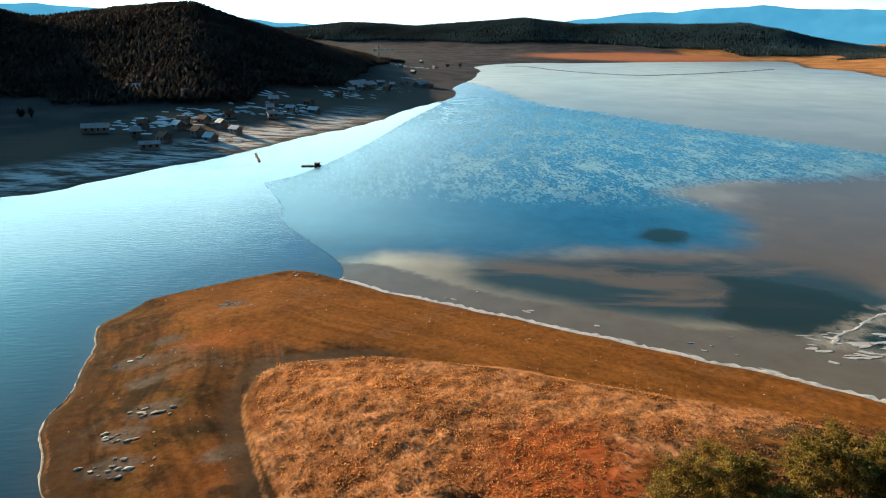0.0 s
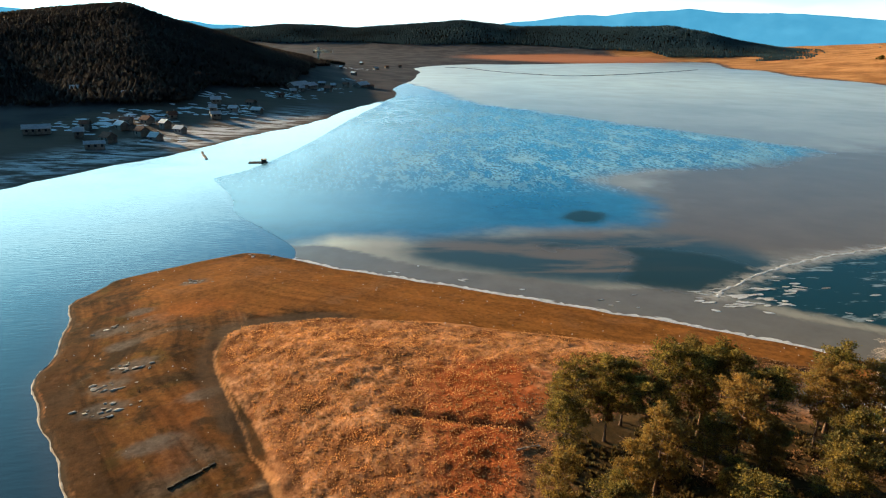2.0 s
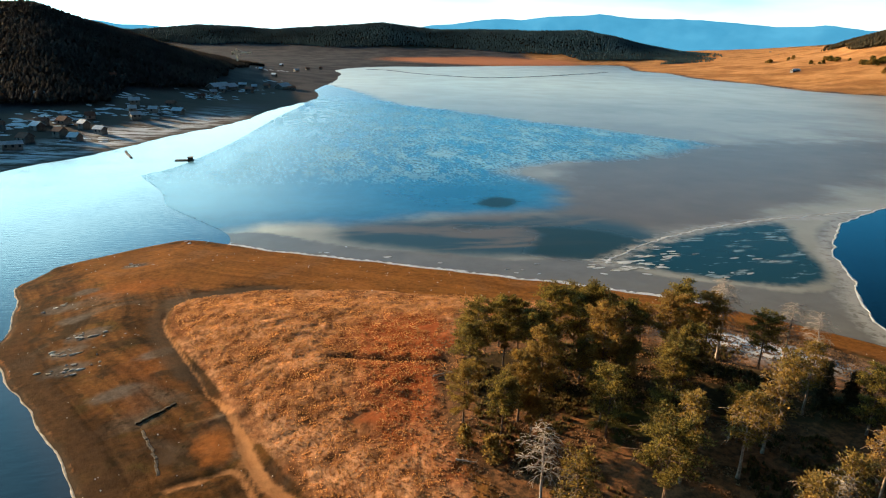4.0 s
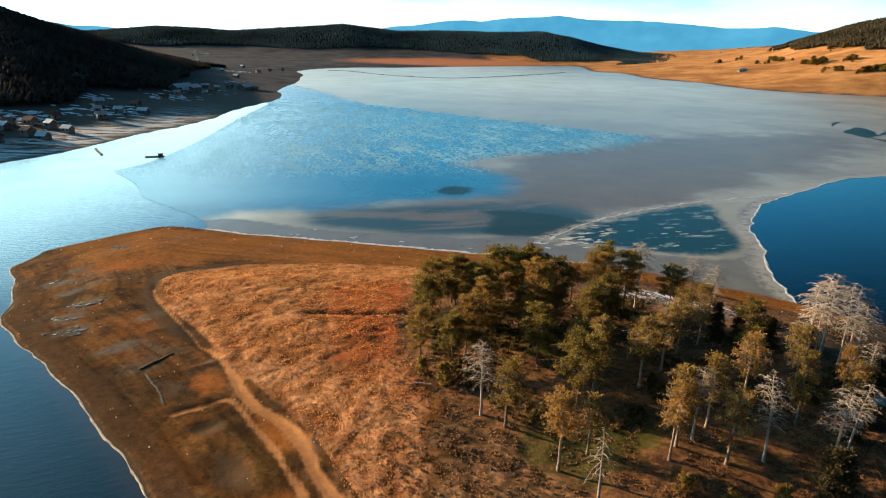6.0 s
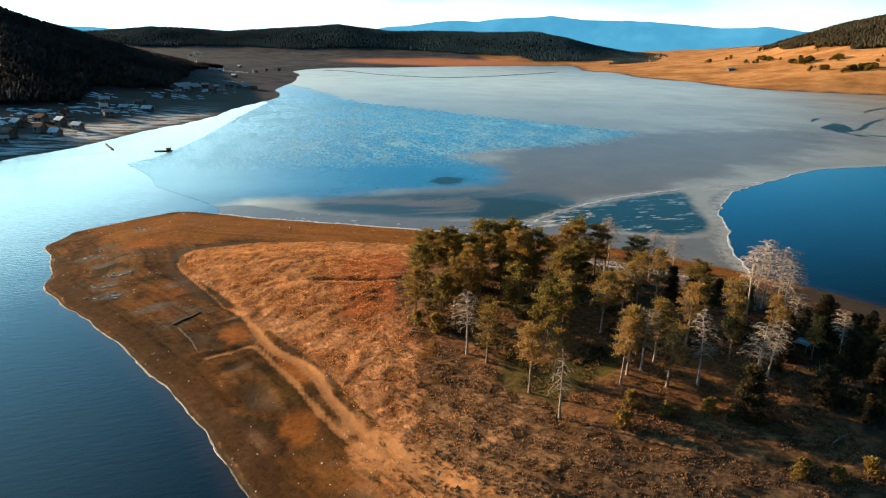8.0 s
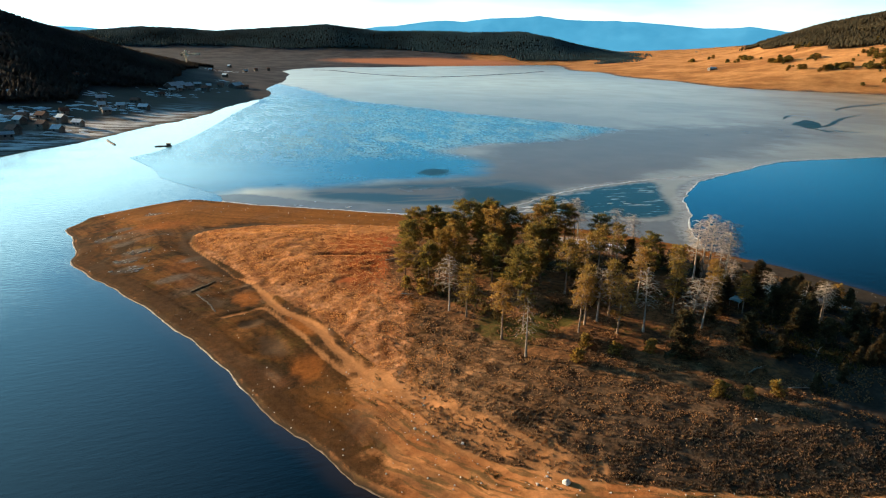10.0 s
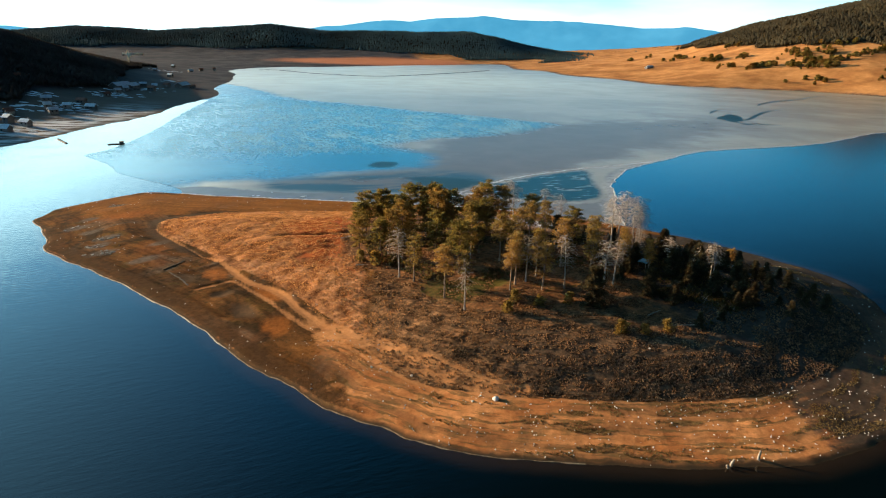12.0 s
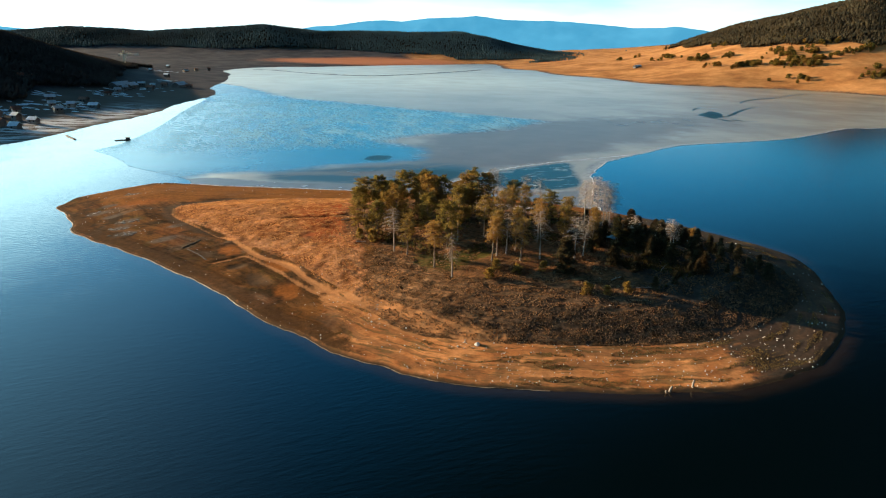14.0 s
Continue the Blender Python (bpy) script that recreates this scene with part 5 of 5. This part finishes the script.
def scatter(n, x0, x1, y0, y1, rule, seed):
    rng = np.random.RandomState(seed)
    xs, ys = rng.uniform(x0, x1, n), rng.uniform(y0, y1, n)
    z, s, u, d = lie(xs, ys)
    k = rule(xs, ys, z, d) & (d > 8)
    return xs[k], ys[k]


ROUND = ((0.50, 1.0, 1.0), (0.55, 0.04, 1.05))
wx1, wy1 = scatter(110000, -900, 30, 380, 1350, lambda x, y, z, d: (z > 12 + 6 * value_noise(x, y, 60, 3)) & (d > 70), 11)
far_wood("forest", wx1, wy1, 3.6, 7.2, M_FAR_DARK, "dark conifer forest covering the lakeside hill", 11, 0.30, 1.0, ROUND)
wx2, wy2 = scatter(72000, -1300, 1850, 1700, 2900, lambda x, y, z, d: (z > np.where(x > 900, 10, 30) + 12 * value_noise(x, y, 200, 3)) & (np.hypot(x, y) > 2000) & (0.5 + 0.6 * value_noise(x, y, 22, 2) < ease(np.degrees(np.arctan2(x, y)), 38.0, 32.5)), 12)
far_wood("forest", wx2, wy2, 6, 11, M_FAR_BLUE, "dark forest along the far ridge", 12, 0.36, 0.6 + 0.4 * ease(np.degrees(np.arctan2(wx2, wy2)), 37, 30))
wx3, wy3 = scatter(100000, 900, 2500, 150, 2000, lambda x, y, z, d: (z > 71 + 30 * value_noise(x, y, 130, 3)), 13)
far_wood("forest", wx3, wy3, 7, 13, M_FAR_BROWN, "brownish winter forest on the sunlit hill", 13, 0.24, 1.0, ROUND)

# ---------- trees and bushes on the sunlit slope ----------
bush = tree("slope_tree", 9.0, 120, "rounded dark green tree on the sunlit slope", "tree", 22, 0.12, 3.6, M_BARK, M_NEEDLE, per_limb=5, blades=16, radius=1.3, leaf=0.5, cone=0.25, up=0.4)
tagged(bush, group="trees on the slope")
sr, first_bush = random.Random(21), True
CLUSTERS = [(1002, 800, 22, 10, 12), (1022, 790, 20, 12, 10), (1054, 745, 24, 22, 26), (1082, 738, 24, 20, 24), (1064, 694, 16, 12, 12), (1108, 790, 34, 30, 18), (1140, 833, 24, 20, 10), (1150, 765, 26, 20, 10),
            (1060, 950, 26, 16, 14), (1083, 908, 12, 10, 8), (1093, 998, 8, 8, 3), (1050, 969, 9, 8, 4), (1110, 1125, 34, 26, 12), (1152, 1172, 14, 12, 5), (1140, 1330, 30, 26, 6), (1054, 990, 8, 8, 3), (1177, 1308, 12, 12, 3),
            (1055, 580, 9, 8, 5), (1068, 568, 16, 8, 8), (1101, 600, 10, 8, 5), (1174, 712, 26, 14, 12), (1112, 710, 12, 8, 5), (1224, 704, 30, 20, 14), (1200, 800, 40, 26, 14), (1235, 889, 40, 30, 12), (1250, 1071, 40, 40, 10), (985, 640, 30, 60, 6), (1000, 900, 20, 60, 6)]
for cx, cy, sx, sy, count in CLUSTERS:
    for _ in range(count):
        x, y = sr.gauss(cx, sx * 0.6), sr.gauss(cy, sy * 0.6)
        k = sr.uniform(0.35, 1.15)
        m = Matrix.LocRotScale((x, y, height(x, y) - 0.3), Euler((0, 0, sr.uniform(0, 6.28))), (k * sr.uniform(1.0, 1.8), k * sr.uniform(1.0, 1.8), k))
        if first_bush:
            bush.matrix_basis, first_bush, bush_scale = m, False, (k,)
        else:
            copy_thing(bush, m @ Matrix.Diagonal((1 / bush.scale.x, 1 / bush.scale.y, 1 / bush.scale.z, 1)))


# ---------- village on the shaded shore ----------
def house(x, y, turn, wide, deep, tall, snowy, label):
    root = tagged(new("house"), label, "house", "village houses")
    bm = bmesh.new()
    slab(bm, -wide / 2, -deep / 2, -1.0, wide / 2, deep / 2, tall)
    b = [bm.verts.new(p) for p in ((-wide / 2, -deep / 2, tall), (-wide / 2, deep / 2, tall), (-wide / 2, 0, tall + deep * 0.34), (wide / 2, -deep / 2, tall), (wide / 2, deep / 2, tall), (wide / 2, 0, tall + deep * 0.34))]
    bm.faces.new((b[0], b[2], b[1]))
    bm.faces.new((b[3], b[4], b[5]))
    part("wall", bm, M_PLASTER, root)
    bm = bmesh.new()
    for sgn in (-1, 1):
        e, t = 0.6, 0.25
        pts = [(-wide / 2 - e, 0, tall + deep * 0.34 + 0.05), (wide / 2 + e, 0, tall + deep * 0.34 + 0.05), (wide / 2 + e, sgn * (deep / 2 + e), tall - e * 0.68 + 0.05), (-wide / 2 - e, sgn * (deep / 2 + e), tall - e * 0.68 + 0.05)]
        lo = [bm.verts.new(p) for p in pts]
        hi = [bm.verts.new((p[0], p[1], p[2] + t)) for p in pts]
        bm.faces.new(hi)
        bm.faces.new(lo[::-1])
        for k in range(4):
            bm.faces.new((lo[k], lo[(k + 1) % 4], hi[(k + 1) % 4], hi[k]))
    roof = part("roof", bm, M_SNOW if snowy else M_TILE, root, "snow-covered roof" if snowy else "dark tiled roof")
    bm = bmesh.new()
    slab(bm, wide * 0.2, 0.4, tall + deep * 0.1, wide * 0.2 + 0.7, 1.1, tall + deep * 0.34 + 1.0)
    part("chimney", bm, M_PLASTER, roof)
    for k in range(int(wide // 3)):
        bm = bmesh.new()
        wx_ = -wide / 2 + 1.3 + k * 3.0
        slab(bm, wx_, -deep / 2 - 0.06, tall - 1.9, wx_ + 1.1, -deep / 2 + 0.05, tall - 0.6)
        part("window", bm, M_PANE, root)
    root.matrix_basis = pose(x, y, height(x, y), 0, 0, turn)
    return root


L_SNOWY, L_TILED = "small village house with a snow-covered roof", "small village house with a dark tiled roof"
vr = random.Random(9)
VILLAGE = [(-216, 335), (-194, 325), (-187, 353), (-180, 318), (-165, 300), (-157, 346), (-146, 372), (-138, 338), (-129, 356), (-117, 350), (-150, 390), (-136, 395), (-122, 385), (-112, 372),
           (-160, 365), (-128, 420), (-112, 452), (-104, 430), (-98, 462), (-118, 490), (-84, 466), (-92, 500), (-76, 560), (-70, 596), (-62, 620), (-40, 640), (-36, 702), (-24, 720), (-50, 690),
           (2, 712), (-209, 470), (-173, 466), (-150, 570), (-142, 582), (-240, 350), (-250, 320), (-20, 900), (10, 1080), (-40, 1010), (30, 1140), (60, 1190), (-10, 1230)]
for x, y in [p for p in VILLAGE if p[1] > -0.9 * p[0] + 188]:
    snowy = vr.random() < 0.6
    house(x + vr.uniform(-3, 3), y + vr.uniform(-3, 3), vr.uniform(-40, 30), vr.uniform(4.5, 7.5), vr.uniform(4, 6), vr.uniform(2.2, 4.0), snowy, L_SNOWY if snowy else L_TILED)
for x, y, w_, d_, turn in ((-182, 350, 13, 5, 20), (-70, 640, 26, 9, 60), (-60, 655, 16, 8, 62), (-8, 730, 24, 9, 65), (-140, 318, 9, 3, 20)):
    house(x, y, turn, w_, d_, 3.2, True, "long low farm building with a snow-covered roof")
for x, y, turn in ((948, 1034, 20), (962, 1042, -10)):
    house(x, y, turn, 12, 6, 3.0, True, "small white shed on the sunlit slope")


def snow_patches():
    rng = random.Random(31)
    vs, fs = [], []
    spots = [(-169, 378), (-162, 384), (-158, 392), (-150, 412), (-142, 424), (-137, 428), (-155, 590), (-122, 458), (-110, 462), (-92, 464), (-120, 520), (-100, 480), (-87, 571), (-65, 600), (-75, 585), (-40, 667), (-50, 650), (-22, 815), (-37, 1050), (-12, 1055), (-112, 350), (-250, 514), (-140, 400), (-172, 366)]
    for _ in range(300):
        x, y = rng.choice(spots)
        x, y = x + rng.gauss(0, 9), y + rng.gauss(0, 11)
        z, _, _, d = lie(np.array([x]), np.array([y]))
        if d[0] < 18:
            continue
        b, n, w, l, a0 = len(vs), 8, rng.uniform(0.8, 2.8), rng.uniform(1.8, 5.5), radians(rng.uniform(-25, 45))
        for k in range(n):
            a = 2 * math.pi * k / n
            u, v = l * math.cos(a) * rng.uniform(0.6, 1.1), w * math.sin(a) * rng.uniform(0.6, 1.1)
            px_, py_ = x + u * math.cos(a0) - v * math.sin(a0), y + u * math.sin(a0) + v * math.cos(a0)
            vs.append((px_, py_, height(px_, py_) + 0.18))
        vs.append((x, y, float(z[0]) + 0.5))
        fs += [(b + k, b + (k + 1) % n, b + n) for k in range(n)]
    return tagged(new("snow_patches", mesh_of("snow_patches", vs, fs, M_SNOW)), "patches of old snow between the village gardens", "snow", kind="stuff")


snow_patches()


def crane():
    root = tagged(new("tower_crane"), "pale yellow tower crane standing over the village", "crane")
    tall, jib, back, w = 14.5, 17.0, 6.0, 0.6

    def lattice(name, a, b, width, bays):
        vs, fs = [], []
        a, b = Vector(a), Vector(b)
        d = (b - a).normalized()
        q = d.orthogonal().normalized()
        r = d.cross(q)
        corner = [(q * i + r * j) * width for i, j in ((1, 1), (-1, 1), (-1, -1), (1, -1))]
        for c in corner:
            tube(vs, fs, [a + c, b + c], [0.36, 0.36], 4)
        for k in range(bays):
            p, n_ = a.lerp(b, k / bays), a.lerp(b, (k + 1) / bays)
            for i in range(4):
                tube(vs, fs, [p + corner[i], n_ + corner[(i + 1) % 4]], [0.24, 0.24], 3)
        ob = new(name, mesh_of(name, vs, fs, M_STEEL, False))
        ob.parent = root

    lattice("mast", (0, 0, 0), (0, 0, tall), w, 14)
    lattice("jib", (1, 0, tall - 1), (jib, 0, tall - 1), 0.7, 14)
    lattice("counter_jib", (-1, 0, tall - 1), (-back, 0, tall - 1), 0.7, 5)
    lattice("tower_head", (0, 0, tall), (0, 0, tall + 3.5), 0.5, 3)
    bm = bmesh.new()
    slab(bm, -back, -1.0, tall - 3.4, -back + 2.6, 1.0, tall - 1.2, 0.1)
    part("counterweight", bm, M_ROCK, root)
    bm = bmesh.new()
    slab(bm, 0.9, -1.1, tall - 4.0, 2.6, 1.1, tall - 1.8, 0.1)
    part("cab", bm, M_STEEL, root)
    for x in (jib * 0.6, -back + 1):
        vs, fs = [], []
        tube(vs, fs, [Vector((0, 0, tall + 3.5)), Vector((x, 0, tall - 0.6))], [0.1, 0.1], 3)
        new("tie_rod", mesh_of("tie_rod", vs, fs, M_STEEL)).parent = root
    root.matrix_basis = pose(-81, 1085, height(-81, 1085) - 0.3, 0, 0, -12) @ Matrix.Scale(1.4, 4)


crane()


# ---------- on the water ----------
def work_raft():
    root = tagged(new("work_raft"), "dark wooden raft with a small cabin moored by the ice", "raft")
    for k in range(9):
        bm = bmesh.new()
        slab(bm, -4.2 + k * 0.94, -1.5, 0.10, -3.34 + k * 0.94, 1.5, 0.28, 0.03)
        part("plank", bm, M_PLANK, root)
    for y in (-1.2, 1.2):
        vs, fs = [], []
        tube(vs, fs, [Vector((-4.6, y, 0.0)), Vector((-4.2, y, 0.02)), Vector((4.2, y, 0.02)), Vector((4.6, y, 0.0))], [0.12, 0.3, 0.3, 0.12], 8)
        new("float", mesh_of("float", vs, fs, M_PLANK)).parent = root
    bm = bmesh.new()
    slab(bm, 1.6, -1.2, 0.28, 3.9, 1.2, 1.5, 0.05)
    cabin = part("cabin", bm, M_PLANK, root)
    bm = bmesh.new()
    slab(bm, 1.3, -1.5, 1.5, 4.2, 1.5, 1.64, 0.04)
    part("roof", bm, M_ROCK, cabin, "flat grey roof")
    bm = bmesh.new()
    slab(bm, 2.2, -1.24, 0.8, 3.3, -1.18, 1.3)
    part("window", bm, M_PANE, cabin)
    root.matrix_basis = pose(-54.5, 291, 0.06, 0, 0, 4)


def floating_boom():
    root = tagged(new("floating_jetty"), "narrow dark floating jetty off the village shore", "jetty")
    line = smooth_loop([(-88, 321), (-86, 314), (-83, 306), (-81, 300)], 4, False)
    for a, b in zip(line[:-1], line[1:]):
        bm = bmesh.new()
        d = Vector(b) - Vector(a)
        m = Matrix.Translation((*((Vector(a) + Vector(b)) / 2), 0)) @ Matrix.Rotation(math.atan2(d.y, d.x), 4, "Z")
        slab(bm, -d.length / 2 * 0.96, -0.65, -0.1, d.length / 2 * 0.96, 0.65, 0.4, 0.05, m)
        part("pontoon", bm, M_PLANK, root)


work_raft()
floating_boom()


# ---------- drifting plates of ice by the islet ----------
fl = random.Random(44)
for cx, cy, count, size in ((88, 113, 26, 1.4), (97, 110, 18, 1.5), (108, 118, 12, 1.2), (30, 124, 5, 0.8), (58, 112, 5, 0.8), (5, 139, 4, 0.7), (118, 98, 4, 1.3), (136, 110, 4, 1.4)):
    for _ in range(count):
        x, y = fl.gauss(cx, 5.5), fl.gauss(cy, 3.5)
        if float(lie(x, y)[1][0]) > -1.5:
            continue
        bm = bmesh.new()
        long, wide, n = size * fl.uniform(0.5, 1.8), size * fl.uniform(0.18, 0.5), 11
        low = [bm.verts.new((long * math.cos(2 * math.pi * k / n) * fl.uniform(0.7, 1.1), wide * math.sin(2 * math.pi * k / n) * fl.uniform(0.7, 1.1), 0.0)) for k in range(n)]
        top = [bm.verts.new((v.co.x * 0.93, v.co.y * 0.93, fl.uniform(0.05, 0.1))) for v in low]
        bm.faces.new(top)
        for k in range(n):
            bm.faces.new((low[k], low[(k + 1) % n], top[(k + 1) % n], top[k]))
        floe = part("ice_floe", bm, M_BRASH)
        tagged(floe, "small white plate of broken ice", "ice floe", "plates of broken ice")
        floe.matrix_basis = pose(x, y, 0.05, 0, 0, fl.uniform(-35, 20))


# ---------- stones, slabs, ruins ----------
def boulder_mesh(seed, flat):
    bm = bmesh.new()
    bmesh.ops.create_icosphere(bm, subdivisions=2 if flat > 0.6 else 1, radius=1.0)
    for v in bm.verts:
        n = noise.noise(v.co * 1.1 + Vector((seed * 3.1, 0, 0)))
        v.co *= 1 + (0.4 if flat > 0.6 else 0.75) * n
        v.co.z *= flat
    return bm


def stone(name, x, y, size, flat, seed, mat, label, group, turn=0.0, long=1.0):
    ob = part(name, boulder_mesh(seed, flat), mat)
    tagged(ob, label, "rock", group)
    ob.matrix_basis = Matrix.LocRotScale((x, y, height(x, y) + size * flat * 0.3), Euler((radians(random.Random(seed).uniform(-8, 8)), 0, radians(turn))), (size * long, size, size))
    return ob


for i, (x, y, size) in enumerate(((25, -38, 0.6), (21, -37, 0.25), (23, -36, 0.2), (14, -25, 0.28), (8, -19, 0.25), (99, -22, 0.4), (60, -36, 0.25))):
    stone("boulder", x, y, size, 0.75, 40 + i, M_PALE, "pale rounded boulder lying on the sandy beach", "boulders")
rs, i = random.Random(17), 0
for cx, cy, count, spread in ((-45, 73, 16, 2.6), (-47, 80, 13, 2.2), (-46, 86, 11, 2.4), (-44, 129, 12, 2.6), (-55, 104, 7, 3.0), (-33, 151, 4, 2.0), (-37, 84, 3, 2.0), (4, 12, 3, 1.0), (11, -12, 6, 2.0)):
    for _ in range(count):
        i += 1
        stone("rock_slab", cx + rs.gauss(0, spread), cy + rs.gauss(0, spread * 0.5), rs.uniform(0.14, 0.42) * (0.45 if cy < 20 else 0.9), 0.42, 100 + i, M_PALE if i % 4 == 0 else M_ROCK, "flat grey rock slab weathered out of the turf", "rock slabs", rs.uniform(10, 40), rs.uniform(1.2, 2.4))


def small_stones():
    rng = random.Random(12)
    vs, fs = [], []
    count = 0
    while count < 760:
        x, y = rng.uniform(-62, 140), rng.uniform(-70, 140)
        _, s, u, _ = lie(np.array([x]), np.array([y]))
        if not (0.4 < s[0] < 26 and u[0] < 0.5) or rng.random() > (0.9 if y < -15 and 8 < x < 92 else 0.3 if y < 5 else 0.08):
            continue
        r, z, b = rng.choice((0.07, 0.09, 0.11, 0.15)), height(x, y), len(vs)
        for k in range(6):
            a = k * math.pi / 3
            q = r * rng.uniform(0.7, 1.2)
            vs += [(x + q * math.cos(a), y + q * math.sin(a), z - 0.03), (x + 0.7 * q * math.cos(a), y + 0.7 * q * math.sin(a), z + r * rng.uniform(0.7, 1.0))]
        vs.append((x, y, z + r * 1.15))
        for k in range(6):
            n = (k + 1) % 6
            fs += [(b + 2 * k, b + 2 * n, b + 2 * n + 1, b + 2 * k + 1), (b + 2 * k + 1, b + 2 * n + 1, b + 12)]
        count += 1
    return tagged(new("beach_stones", mesh_of("beach_stones", vs, fs, M_PALE, False)), "small white stones strewn over the beach", "stones", kind="stuff")


small_stones()


def ruin_wall(points, tall):
    root = tagged(new("ruin_wall"), "dark remains of a stone house foundation in the turf", "ruin", "foundations")
    rng = random.Random(len(points) + int(tall * 100))
    for a, b in zip(points[:-1], points[1:]):
        n = max(2, int(math.dist(a, b) / 0.9))
        for k in range(n):
            t = (k + 0.5) / n
            x, y = a[0] + (b[0] - a[0]) * t + rng.uniform(-0.1, 0.1), a[1] + (b[1] - a[1]) * t + rng.uniform(-0.1, 0.1)
            bm = bmesh.new()
            m = pose(x, y, height(x, y), rng.uniform(-6, 6), rng.uniform(-6, 6), math.degrees(math.atan2(b[1] - a[1], b[0] - a[0])) + rng.uniform(-9, 9))
            slab(bm, -0.5, -0.24, -0.3, 0.5, 0.24, tall * rng.uniform(0.6, 1.15), 0.06, m)
            part("block", bm, M_DARKSTONE, root)


ruin_wall([(-29, 52), (-23.5, 56.5)], 0.22)
ruin_wall([(-27.5, 50), (-24.5, 43), (-23, 38)], 0.08)


def post(x, y, tall, lean):
    vs, fs = [], []
    tube(vs, fs, [Vector((0, 0, -0.4)), Vector((lean * 0.4, 0.05, tall * 0.5)), Vector((lean, 0, tall))], [0.26, 0.22, 0.16], 7)
    ob = tagged(new("tree_stump", mesh_of("tree_stump", vs, fs, M_DEAD)), "weathered pale stump standing at the waterline", "stump", "stumps at the waterline")
    ob.matrix_basis = pose(x, y, height(x, y))


post(56, -66.6, 1.5, 0.2)
post(51, -66.0, 1.0, 0.6)
post(50.4, -66.2, 0.6, -0.5)


def fallen(x, y, turn, long):
    vs, fs = [], []
    rng = random.Random(int(x * 7 + y))
    z = height(x, y)
    tube(vs, fs, [Vector((-long / 2, 0, 0.12)), Vector((0, 0.1, 0.2)), Vector((long / 2, 0, 0.3))], [0.16, 0.13, 0.05], 6)
    for k in range(5):
        p = Vector((rng.uniform(-0.2, 0.45) * long, 0.05, 0.2))
        tube(vs, fs, limb_path(p, rng.uniform(0, 6.28), long * 0.25, 0.5, 0.2, rng, 3), [0.05, 0.035, 0.015], 3)
    ob = tagged(new("fallen_trunk", mesh_of("fallen_trunk", vs, fs, M_DEAD)), "bleached fallen pine trunk with broken branches", "deadwood", "fallen trunks")
    ob.matrix_basis = pose(x, y, z, 0, 0, turn)


for x, y, turn, long in ((74, -31, -20, 4.0), (88, -22, 35, 5), (80, 8, 60, 5), (21, 50, 10, 3.5), (84, -8, 50, 4.5), (19, 27, -30, 3), (71, -24, 15, 4)):
    fallen(x, y, turn, long)


def shelter(x, y, turn):
    root = tagged(new("shelter"), "small blue tarpaulin shelter under the dead trees", "shelter")
    for px_ in (-1.3, 1.3):
        for py_ in (-1.0, 1.0):
            vs, fs = [], []
            tube(vs, fs, [Vector((px_, py_, -0.2)), Vector((px_, py_, 1.7))], [0.05, 0.05], 6)
            new("post", mesh_of("post", vs, fs, M_DEAD)).parent = root
    bm = bmesh.new()
    bmesh.ops.create_grid(bm, x_segments=8, y_segments=6, size=1.0)
    for v in bm.verts:
        v.co = Vector((v.co.x * 1.6, v.co.y * 1.3, 1.78 - 0.16 * abs(v.co.y) - 0.08 * math.sin(v.co.x * 5)))
    bmesh.ops.solidify(bm, geom=bm.faces[:], thickness=0.03)
    part("tarpaulin", bm, M_TARP, root, "sagging blue tarpaulin")
    root.matrix_basis = pose(x, y, height(x, y), 0, 0, turn)


shelter(88, 0, 25)
